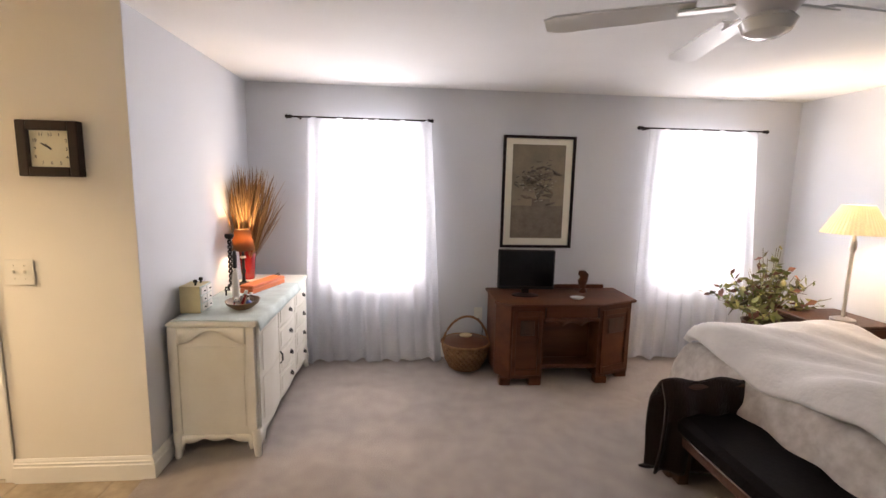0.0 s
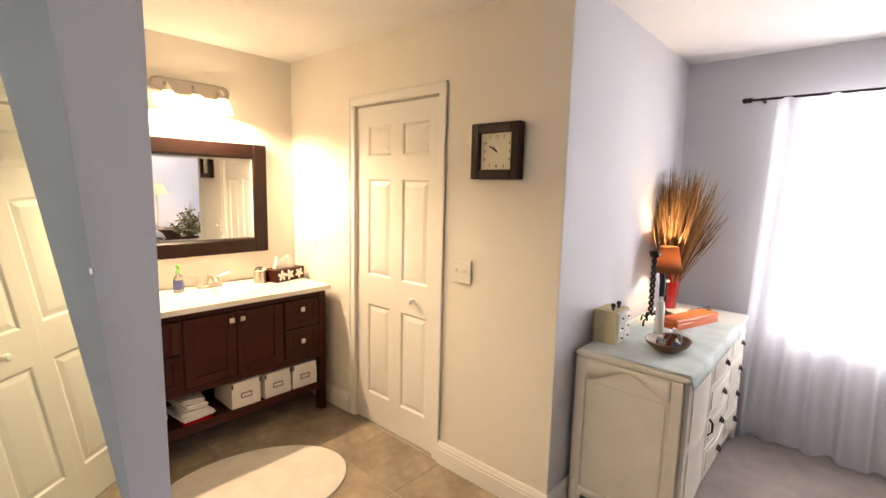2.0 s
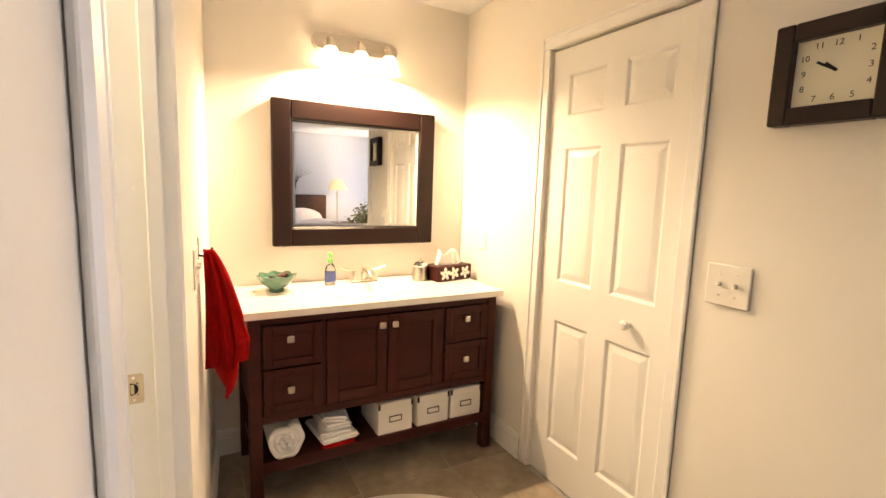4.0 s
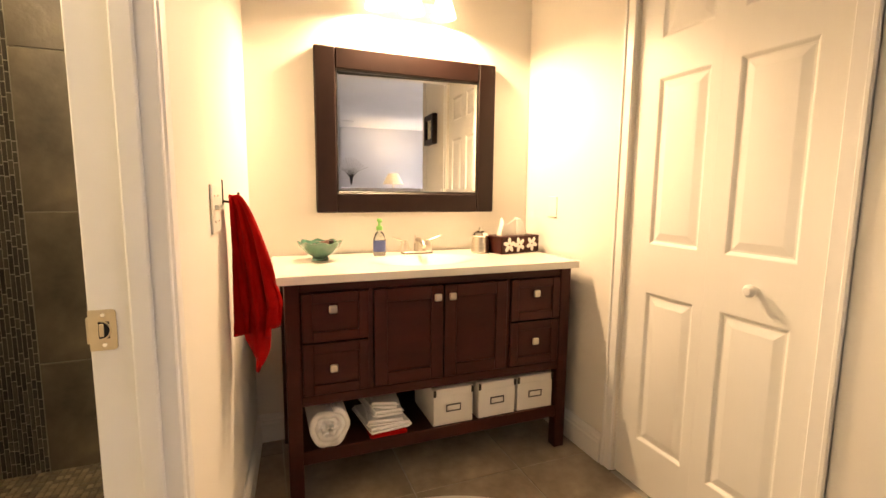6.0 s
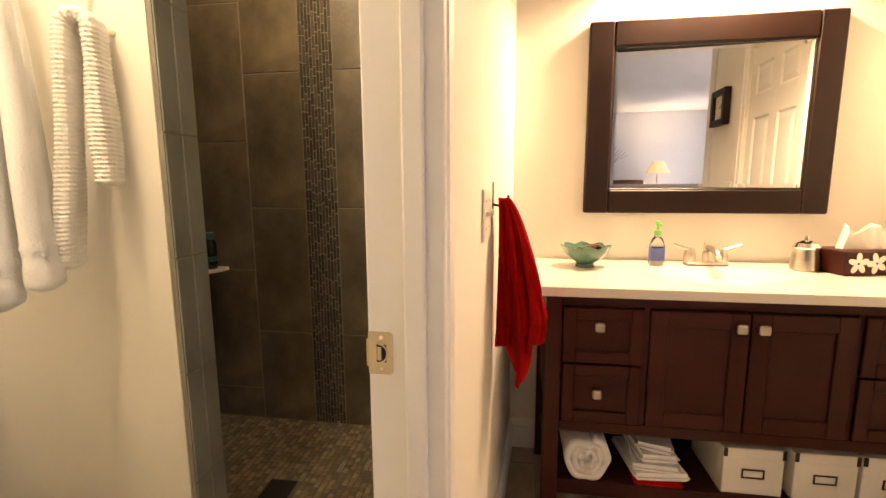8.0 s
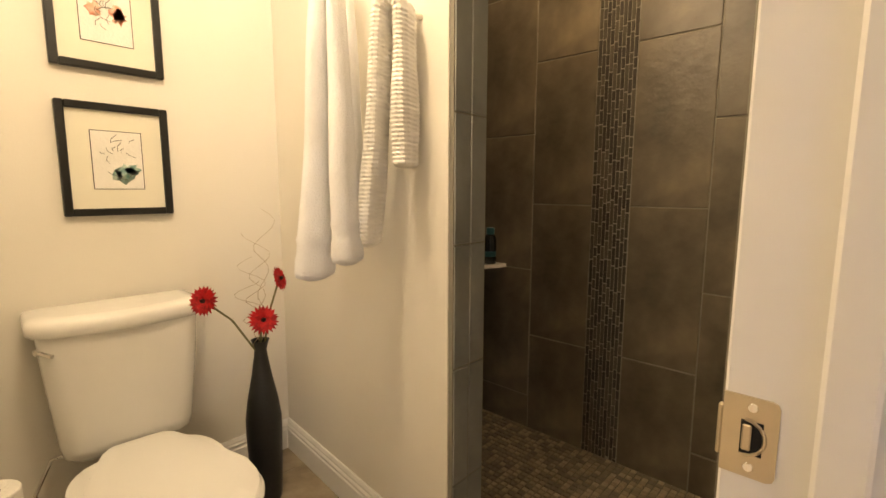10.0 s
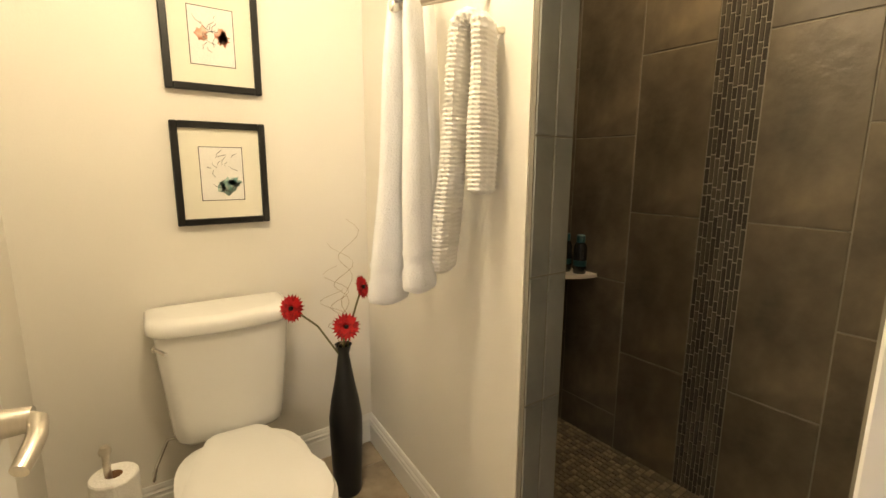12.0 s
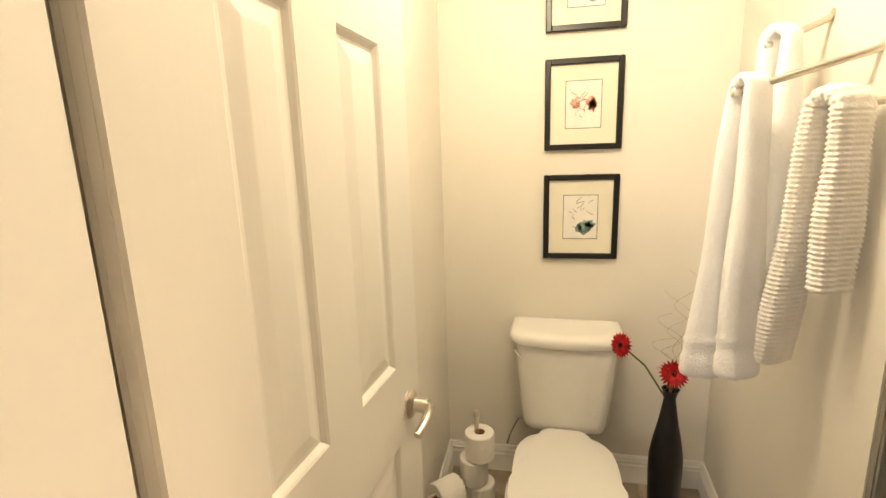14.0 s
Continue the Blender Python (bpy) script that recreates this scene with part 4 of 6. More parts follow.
def tank_loft(stack, y0, corner):
    """A solid through stacked outlines (width, depth, height): square at the wall, with wide round front corners and a slight bow."""
    bm = bmesh.new()
    rings = []
    for w, dp, z in stack:
        c = min(corner, dp * 0.8)
        ring = [(-w / 2, y0), (w / 2, y0), (w / 2, y0 + dp - c)]
        for i in range(1, 9):
            a = i * math.pi / 16
            ring.append((w / 2 - c + c * math.cos(a), y0 + dp - c + c * math.sin(a)))
        for i in range(1, 8):
            u = i / 8
            ring.append(((w / 2 - c) * (1 - 2 * u), y0 + dp + 0.016 * math.sin(u * math.pi)))
        for i in range(8, 0, -1):
            a = i * math.pi / 16
            ring.append((-w / 2 + c - c * math.cos(a), y0 + dp - c + c * math.sin(a)))
        ring.append((-w / 2, y0 + dp - c))
        rings.append([bm.verts.new((x, y, z)) for x, y in ring])
    n = len(rings[0])
    bm.faces.new(rings[0])
    bm.faces.new(rings[-1][::-1])
    for a, b in zip(rings, rings[1:]):
        for i in range(n):
            bm.faces.new((a[i], b[i], b[(i + 1) % n], a[(i + 1) % n]))
    return bm


part("tank", tank_loft([(0.290, 0.140, 0.325), (0.318, 0.158, 0.330), (0.334, 0.168, 0.345), (0.345, 0.172, 0.375), (0.385, 0.186, 0.60), (0.400, 0.190, 0.714)], 0.012, 0.055), "porcelain", toi, smooth=50)
part("tank_lid", tank_loft([(0.412, 0.196, 0.708), (0.430, 0.206, 0.711), (0.440, 0.212, 0.720), (0.440, 0.212, 0.740), (0.434, 0.208, 0.750), (0.420, 0.200, 0.757), (0.36, 0.16, 0.760)], 0.006, 0.085), "porcelain", toi, smooth=60)
fl = part("flush_lever", lathe(bmesh.new(), [(0, 0), (0.014, 0), (0.014, 0.008), (0.008, 0.012), (0.008, 0.02), (0, 0.02)], 16), "chrome", toi, "chrome flush lever", pose(0.186, 0.150, 0.672, -90, 0, -55))
part("lever_arm", tube(bmesh.new(), [(0, 0, 0.016), (-0.02, 0, 0.02), (-0.055, 0.006, 0.02)], 0.006, 8), "chrome", fl)


def bowl_solid(bm, stack, neck=1.0):
    rings = []
    for back, front, w, z in stack:
        ring = []
        for i in range(48):
            a = 2 * math.pi * i / 48
            y, x = math.sin(a), math.cos(a)
            e = 2.0 if y > 0 else 3.2 if neck == 1.0 else 9.0
            f = (abs(x) ** e + abs(y) ** e) ** (-1 / e)
            mid = back + (front - back) * (0.42 if neck == 1.0 else 0.66)
            py = mid + (front - mid) * y * f if y > 0 else mid + (mid - back) * y * f
            s = max(0.0, min(1.0, (mid - py) / (mid - back) * 1.15 - 0.15))
            ring.append(bm.verts.new((w * x * f * (1 - (1 - neck) * s ** 1.05), py, z)))
        rings.append(ring)
    for a, b in zip(rings, rings[1:]):
        for i in range(48):
            j = (i + 1) % 48
            bm.faces.new((a[i], a[j], b[j], b[i]))
    bm.faces.new(rings[0][::-1])
    bm.faces.new(rings[-1])
    return bm


part("bowl", bowl_solid(bmesh.new(), [(0.10, 0.52, 0.115, 0.0), (0.10, 0.51, 0.105, 0.03), (0.10, 0.50, 0.10, 0.12), (0.08, 0.64, 0.13, 0.20), (0.16, 0.73, 0.17, 0.28), (0.19, 0.77, 0.188, 0.318), (0.19, 0.77, 0.188, 0.332)]), "porcelain", toi, smooth=50)
part("seat", bowl_solid(bmesh.new(), [(0.215, 0.78, 0.196, 0.332), (0.212, 0.785, 0.200, 0.338), (0.212, 0.785, 0.200, 0.348), (0.216, 0.780, 0.196, 0.352)], 0.50), "porcelain", toi, smooth=50)
part("seat_lid", bowl_solid(bmesh.new(), [(0.210, 0.775, 0.191, 0.355), (0.207, 0.778, 0.195, 0.360), (0.210, 0.772, 0.191, 0.368), (0.25, 0.71, 0.15, 0.373)], 0.46), "porcelain", toi, smooth=50)
for s in (-1, 1):
    part("seat_hinge", boxes((s * 0.07 - 0.018, s * 0.07 + 0.018, 0.192, 0.222, 0.326, 0.352), bevel=0.006), "porcelain", toi)
part("supply_pipe", tube(bmesh.new(), [(0.24, 0.01, 0.18), (0.24, 0.06, 0.18), (0.23, 0.08, 0.24), (0.19, 0.09, 0.33), (0.14, 0.09, 0.33)], 0.006, 8), "chrome", toi, "braided supply pipe")

# Three framed drawings.


def framed(m, tint, seed):
    f = thing("framed_drawing", m, "small ink drawing in a black frame with a cream mat", "picture", "drawings over the toilet")
    W, H, t = 0.146, 0.171, 0.022
    for d in ((-W, -W + t, -H, H), (W - t, W, -H, H), (-W + t, W - t, -H, -H + t), (-W + t, W - t, H - t, H)):
        part("frame_rail", boxes((d[0], d[1], 0, 0.022, d[2], d[3]), bevel=0.003), "black", f)
    part("mat", boxes((-W + t, W - t, 0.002, 0.010, -H + t, H - t)), "matboard", f)
    part("drawing", boxes((-0.066, 0.066, 0.010, 0.0112, -0.088, 0.088)), "paper", f, "ink drawing on white paper")
    for d in ((-0.068, -0.066, -0.09, 0.09), (0.066, 0.068, -0.09, 0.09), (-0.066, 0.066, -0.09, -0.088), (-0.066, 0.066, 0.088, 0.09)):
        part("mat_line", boxes((d[0], d[1], 0.010, 0.0115, d[2], d[3])), "blackframe", f)
    rnd = random.Random(seed)
    for cx, cz, r in ((-0.030, 0.006, 0.022), (0.030, 0.006, 0.020), (-0.034, -0.004, 0.020)) if tint == "redink" else ((-0.02, -0.042, 0.028), (-0.038, -0.03, 0.018), (0.006, -0.046, 0.016)):
        bm = bmesh.new()
        ring = [bm.verts.new((cx + r * (1 + 0.35 * rnd.uniform(-1, 1)) * math.cos(a), 0.0118, cz + r * (1 + 0.35 * rnd.uniform(-1, 1)) * math.sin(a))) for a in [2 * math.pi * i / 18 for i in range(18)]]
        bm.faces.new(ring)
        part("wash", bm, tint, f, thick=0.0004)
    for _ in range(14):
        x, z = rnd.uniform(-0.035, 0.035), rnd.uniform(-0.06, 0.06)
        dx, dz = rnd.uniform(-0.03, 0.03), rnd.uniform(-0.03, 0.03)
        part("stroke", tube(bmesh.new(), [(x, 0.0122, z), (x + dx * 0.5 + 0.006, 0.0122, z + dz * 0.5), (x + dx, 0.0122, z + dz)], 0.0008, 5), "ink", f)
    return f


for k, (z, tint) in enumerate(((1.195, "tealink"), (1.634, "redink"), (2.073, "tealink"))):
    framed(pose(-0.822, S_Y, z), tint, 11 + k)

# Toilet rolls on a stand.
st = thing("toilet_roll_stand", pose(-0.43, -2.86, 0), "chrome stand with spare toilet rolls", "toilet roll holder")
part("base", lathe(bmesh.new(), [(0, 0), (0.075, 0), (0.075, 0.008), (0.02, 0.014), (0, 0.014)], 24), "nickel", st)
part("post", tube(bmesh.new(), [(0, 0, 0.01), (0, 0, 0.50)], 0.009, 12), "nickel", st)
part("cap", lathe(bmesh.new(), [(0, 0.497), (0.014, 0.497), (0.015, 0.506), (0.010, 0.517), (0, 0.518)], 14), "nickel", st)
arm = part("arm", tube(bmesh.new(), [(0, 0, 0.255), (0.05, 0.05, 0.255), (0.10, 0.10, 0.255), (0.16, 0.16, 0.258)], 0.006, 10), "nickel", st)


def paper_roll(m, label):
    r = thing("toilet_roll", m, label, "toilet roll", "toilet rolls")
    part("paper", lathe(bmesh.new(), [(0.020, 0), (0.052, 0), (0.055, 0.004), (0.055, 0.098), (0.052, 0.102), (0.020, 0.102), (0.020, 0)], 28), "paper", r)
    part("core", lathe(bmesh.new(), [(0.0195, 0.001), (0.0195, 0.101)], 20), "wicker", r, "brown card core", thick=0.001)
    return r


for k in range(4):
    paper_roll(pose(-0.43 + 0.012 * (-1) ** k, -2.86 + 0.003 * k, 0.016 + 0.107 * k, 0, 0, 40 * k), "white toilet roll stacked on the stand")
paper_roll(pose(-0.365, -2.80, 0.232, 90, 0, 135) @ pose(0, 0, 0), "white toilet roll on the stand's arm")

# Tall black vase with red daisies and curly twigs.
vs = thing("floor_vase", pose(-1.135, -2.985, 0), "tall matt black floor vase with red daisies and curly twigs", "vase")
part("body", lathe(bmesh.new(), [(0, 0), (0.048, 0), (0.052, 0.02), (0.056, 0.12), (0.060, 0.24), (0.060, 0.31), (0.050, 0.38), (0.034, 0.46), (0.023, 0.53), (0.020, 0.555), (0.028, 0.585), (0.031, 0.59), (0.027, 0.588), (0.017, 0.555), (0.017, 0.50), (0, 0.49)], 32), "black", vs)


def daisy(parent, base, tip, face, r):
    b, t = Vector(base), Vector(tip)
    mid = (b + t) / 2 + Vector((0.0, 0.0, 0.03))
    s = part("stem", tube(bmesh.new(), [b, (b + mid) / 2, mid, (mid + t) / 2, t], 0.0035, 7), "stem", parent)
    bm = bmesh.new()
    for ring, (n, ln, lift) in enumerate(((22, r, 0.05), (20, r * 0.86, 0.22), (16, r * 0.62, 0.45), (12, r * 0.38, 0.8))):
        for i in range(n):
            a = 2 * math.pi * (i + 0.5 * ring) / n + random.uniform(-0.06, 0.06)
            w = 0.0080
            d, pd = Vector((math.cos(a), math.sin(a), 0)), Vector((-math.sin(a), math.cos(a), 0))
            lf = lift + random.uniform(-0.08, 0.08)
            p = [d * 0.006 + pd * w * 0.4, d * 0.006 - pd * w * 0.4, d * ln * 0.6 - pd * w + Vector((0, 0, lf * ln * 0.5)), d * ln + Vector((0, 0, lf * ln * 0.62)), d * ln * 0.6 + pd * w + Vector((0, 0, lf * ln * 0.5))]
            bm.faces.new([bm.verts.new(v) for v in p])
    m = Matrix.Translation(t) @ Vector(face).to_track_quat("Z", "Y").to_matrix().to_4x4()
    part("bloom", bm, "petal", s, "red daisy bloom", m, smooth=0, thick=0.001)["kind"] = "stuff"
    part("heart", lathe(bmesh.new(), [(0, 0.014), (0.005, 0.013), (0.007, 0.008), (0.007, 0), (0, -0.006)], 14), "blackframe", s, "", m)


random.seed(2)
daisy(vs, (0.004, 0.004, 0.54), (0.006, 0.045, 0.67), (0.15, 0.9, 0.35), 0.052)
daisy(vs, (0.008, 0.0, 0.54), (0.185, 0.03, 0.765), (0.75, 0.55, 0.25), 0.048)
daisy(vs, (-0.008, 0.0, 0.54), (-0.065, 0.03, 0.80), (-0.60, 0.75, 0.3), 0.044)
for k in range(4):
    pts, x, y = [], 0.004 * k - 0.006, 0.002
    for i in range(26):
        z = 0.54 + (0.50 - 0.08 * k) * i / 25
        sp = 0.4 + i / 25
        pts.append((x + 0.03 * sp * math.sin(i * 0.75 + k * 1.7) + 0.02 * (k - 1.2) * i / 25, y + 0.018 * sp * math.cos(i * 0.6 + k), z))
    part("curly_twig", tube(bmesh.new(), pts, 0.0011, 6, 0.5), "driedtwig", vs, "thin curly twig")

# Pegs and bath towels on the partition.
PEG = ((-2.385, 1.636, -1.065, -2.455, 1.572), (-2.60, 1.745, -1.17, -2.578, 1.685), (-2.335, 1.535, -1.205, -2.353, 1.521))
for k, (by, bz, tx, ty, tz) in enumerate(PEG):
    p = thing("towel_peg", pose(0, 0, 0), "brushed nickel towel peg on the partition wall", "towel peg", "towel pegs")
    bx = -1.297 + 0.08 * (by + 2.4)
    part("flange", lathe(bmesh.new(), [(0, 0), (0.021, 0), (0.021, 0.005), (0.012, 0.010), (0, 0.010)], 20), "nickel", p, "", pose(bx, by, bz, 0, 90))
    part("post", tube(bmesh.new(), [(bx, by, bz), (tx, ty, tz)], 0.008, 12), "nickel", p)
    part("knob", lathe(bmesh.new(), [(0, -0.006), (0.010, -0.006), (0.014, 0), (0.014, 0.010), (0.010, 0.014), (0, 0.014)], 18), "chrome", p, "", pose(tx, ty, tz, 0, 90))


def hang(centre, drops, ends, wide, deep, seed, name, mat, label, rib=False):
    """A thickly folded towel over a peg: one padded band that runs up one side, over the peg and down the other.

    drops: fall on the two sides; ends: sideways offset of the two lower ends;
    wide and deep: half sizes of the padded band at the peg and at the ends."""
    rnd = random.Random(seed)
    p1, p2, p3 = (rnd.uniform(0, 6.28) for _ in range(3))
    nv, nu = (540, 66) if rib else (130, 36)
    arc, r = 0.10, deep[0] + 0.010
    bm = bmesh.new()
    rings = []
    for j in range(nv + 1):
        q = 2 * j / nv - 1
        side = -1 if q < 0 else 1
        i = 0 if q < 0 else 1
        t = max(0.0, (abs(q) - arc) / (1 - arc))
        fi = min(1.0, abs(q) / arc) * math.pi / 2 * side
        ny, nz = math.sin(fi), math.cos(fi)
        y = r * ny + (ends[i] - side * r) * t ** 1.15
        z = r * nz - drops[i] * t
        a = wide[0] + (wide[1] - wide[0]) * t ** 0.7 + 0.004 * math.sin(9 * t + p1 + side)
        b = deep[0] + (deep[1] - deep[0]) * t ** 0.8 + 0.002 * math.sin(7 * t + p2 * side)
        if not rib and t > 0.845:
            b += 0.0035 if t < 0.855 else -0.001 if t < 0.90 else 0.002
            a += 0.003 if t < 0.855 or t > 0.90 else 0.0
        close = 1.0 if t < 0.975 else 1.0 - 0.55 * ((t - 0.975) / 0.025) ** 2
        ring = []
        for k in range(nu):
            w = 2 * math.pi * k / nu
            cx, sn = math.cos(w), math.sin(w)
            fx = math.copysign(abs(cx) ** 0.75, cx) * a
            fn = math.copysign(abs(sn) ** 0.85, sn) * b
            crease = 0.0055 * min(1.0, 0.2 + t) * math.sin(2.2 * fx / a + p3 + 1.5 * t + side)
            crease -= 0.006 * t * math.exp(-((fx / a - 0.25 * math.sin(3 * t + p2)) / 0.22) ** 2) * (1 if sn > 0 else 0.4)
            if rib:
                along = (arc * 0.3 + t * drops[i]) if t > 0 else abs(q) * 0.3
                pad = 0.0036 * (0.5 + 0.5 * math.cos(2 * math.pi * along / 0.0105)) * (0.60 + 0.40 * math.cos(w * 11))
                fn, fx, crease = fn * (1 + pad / b), fx * (1 + pad / a), crease * 0.5
            o = (fn + crease) * close
            side_way = y + ny * o
            ring.append(bm.verts.new((centre[0] + 0.92 * fx * close - 0.39 * side_way, centre[1] + 0.39 * fx * close + 0.92 * side_way, centre[2] + z + nz * o)))
        rings.append(ring)
    for a, b in zip(rings, rings[1:]):
        for k in range(nu):
            bm.faces.new((a[k], a[(k + 1) % nu], b[(k + 1) % nu], b[k]))
    bm.faces.new(rings[0][::-1])
    bm.faces.new(rings[-1])
    return whole(name, bm, mat, label, "towel", smooth=180)


hang((-1.088, -2.452, 1.578), (0.70, 0.655), (-0.058, 0.040), (0.030, 0.060), (0.012, 0.029), 1, "bath_towel", "towel", "thick white bath towel folded over a peg")
hang((-1.190, -2.565, 1.690), (0.66, 0.62), (-0.050, 0.048), (0.030, 0.045), (0.016, 0.027), 5, "bath_towel", "towel", "thick white bath towel hanging behind another")
hang((-1.205, -2.352, 1.520), (0.56, 0.36), (-0.080, 0.028), (0.043, 0.049), (0.018, 0.025), 3, "ribbed_towel", "rib", "ribbed off-white cotton towel folded over a peg", True)

# ---- shower ----
sh = thing("corner_shelf", pose(-2.232, -2.925, 0.742), "pale stone quarter-round corner shelf in the shower", "shelf")
bm = bmesh.new()
prism(bm, [(0.0, 0.0)] + [(0.205 * math.cos(a), 0.205 * math.sin(a)) for a in [math.pi / 2 * i / 14 for i in range(15)]], 0.0, 0.016)
part("slab", bm, "marble", sh)


def shampoo(m, label):
    b = thing("shampoo_bottle", m, label, "shampoo bottle", "bottles on the corner shelf")
    part("bottle", lathe(bmesh.new(), [(0, 0), (0.026, 0), (0.029, 0.006), (0.029, 0.115), (0.022, 0.135), (0.014, 0.14), (0, 0.14)], 24), "blackplastic", b)
    part("cap", lathe(bmesh.new(), [(0, 0.14), (0.019, 0.14), (0.019, 0.168), (0.016, 0.172), (0, 0.172)], 20), "tealplastic", b, "teal cap")
    part("label_band", lathe(bmesh.new(), [(0.0294, 0.035), (0.0294, 0.06)], 24), "tealplastic", b, "teal printed band")
    return b


shampoo(pose(-2.160, -2.845, 0.758), "dark shampoo bottle with a teal cap")
shampoo(pose(-2.175, -2.775, 0.758), "dark conditioner bottle with a teal cap")

dr = thing("floor_drain", pose(-1.72, -2.235, -0.016, 0, 0, 3), "square dark bronze shower drain grate", "drain")
part("rim", boxes((-0.055, 0.055, -0.055, 0.055, 0, 0.003), bevel=0.001), "iron", dr)
for k in range(6):
    part("slot", boxes((-0.042, 0.042, -0.045 + 0.0165 * k, -0.036 + 0.0165 * k, 0.003, 0.0036)), "slot", dr)
vh = thing("shower_head", pose(-2.05, -1.568, 1.42), "brushed nickel shower fitting on the tiled wall", "shower head")
part("flange", lathe(bmesh.new(), [(0, 0), (0.032, 0), (0.030, 0.008), (0.012, 0.012), (0, 0.012)], 20), "nickel", vh, "", pose(0, 0, 0, 90))
part("arm", tube(bmesh.new(), [(0, 0, 0), (0, -0.05, 0.0), (0, -0.085, -0.012), (0, -0.105, -0.03)], 0.010, 10), "nickel", vh)
part("head", lathe(bmesh.new(), [(0, 0.01), (0.014, 0.01), (0.020, -0.01), (0.034, -0.035), (0.034, -0.045), (0, -0.045)], 20), "nickel", vh, "", pose(0, -0.105, -0.03, -25))

# ---- bedroom ----
# White dresser.
DRX0, DRX1, DRY0, DRY1, DRZ = 0.025, 0.475, 0.165, 1.46, 0.785
drs = thing("dresser", pose(0, 0, 0), "antique white painted dresser with scalloped apron and dark pulls", "dresser")


def dresser_front(y):
    """Serpentine front: bowed end sections beside a gently bowed centre."""
    u = (y - DRY0) / (DRY1 - DRY0)
    return DRX1 + 0.011 * math.sin(u * math.pi * 3) ** 2


def outline(grow=0.0, n=36):
    ys = [DRY0 - grow + (DRY1 - DRY0 + 2 * grow) * i / n for i in range(n + 1)]
    return [(DRX0, DRY0 - grow)] + [(dresser_front(min(max(y, DRY0), DRY1)) + grow, y) for y in ys] + [(DRX0, DRY1 + grow)]


part("carcass", prism(bmesh.new(), outline(-0.004), 0.11, DRZ - 0.028), "antique", drs, smooth=30)
bm = prism(bmesh.new(), outline(0.018), DRZ - 0.026, DRZ)
bmesh.ops.bevel(bm, geom=[e for e in bm.edges if abs(e.verts[0].co.z - e.verts[1].co.z) < 1e-5], offset=0.007, segments=2, affect="EDGES")
part("top_board", bm, "antique", drs, smooth=40)
part("side_panel", boxes((DRX0 + 0.07, DRX1 - 0.06, DRY0 - 0.002, DRY0 + 0.006, 0.18, DRZ - 0.14)), "antique", drs)
# raised side frame with an arched upper rail
for d in ((DRX0, DRX0 + 0.05, 0.10, DRZ - 0.03), (DRX1 - 0.045, DRX1, 0.10, DRZ - 0.03)):
    part("side_stile", boxes((d[0], d[1], DRY0 - 0.008, DRY0 + 0.004, d[2], d[3]), bevel=0.003), "antique", drs)
bm = bmesh.new()
n = 28
for i in range(n):
    xs = [DRX0 + 0.05 + (DRX1 - DRX0 - 0.095) * (i + k) / n for k in (0, 1)]
    zs = [DRZ - 0.075 - 0.035 * math.cos(((i + k) / n - 0.5) * 2 * math.pi) * -1 - 0.012 for k in (0, 1)]
    a = [bm.verts.new((x, DRY0 - 0.007, z)) for x, z in ((xs[0], zs[0]), (xs[1], zs[1]), (xs[1], DRZ - 0.03), (xs[0], DRZ - 0.03))]
    bm.faces.new(a)
bmesh.ops.remove_doubles(bm, verts=bm.verts[:], dist=1e-5)
part("arched_rail", bm, "antique", drs, thick=0.010)


def apron(parent, p0, p1, out, z0, z1):
    bm = bmesh.new()
    n = 40
    p0, p1 = Vector(p0), Vector(p1)
    g = []
    for i in range(n + 1):
        u = i / n
        p = p0 + (p1 - p0) * u
        dip = 0.022 * abs(math.sin(u * math.pi * 3)) + (0.05 if u < 0.06 or u > 0.94 else 0.0)
        zb = z0 + 0.020 - dip + 0.02 * math.sin(u * math.pi)
        g.append((bm.verts.new((p.x, p.y, zb)), bm.verts.new((p.x, p.y, z1))))
    for a, b in zip(g, g[1:]):
        bm.faces.new((a[0], b[0], b[1], a[1]))
    part("apron", bm, "antique", parent, thick=0.016)


apron(drs, (DRX0 + 0.03, DRY0 - 0.001, 0), (DRX1 - 0.02, DRY0 - 0.001, 0), 0, 0.085, 0.135)
apron(drs, (DRX1 + 0.004, DRY0 + 0.03, 0), (DRX1 + 0.004, DRY1 - 0.03, 0), 0, 0.085, 0.135)
for x in (DRX0 + 0.025, DRX1 - 0.012):
    for y in (DRY0 + 0.012, DRY1 - 0.02):
        sx, sy = (1 if x > 0.2 else -0.3), (-1 if y < 0.8 else 1)
        part("leg", tube(bmesh.new(), [(x, y, 0.16), (x + 0.010 * sx, y + 0.008 * sy, 0.11), (x + 0.008 * sx, y + 0.006 * sy, 0.06), (x + 0.012 * sx, y + 0.010 * sy, 0.02), (x + 0.016 * sx, y + 0.014 * sy, 0.0)], 0.030, 12, 0.55), "antique", drs)


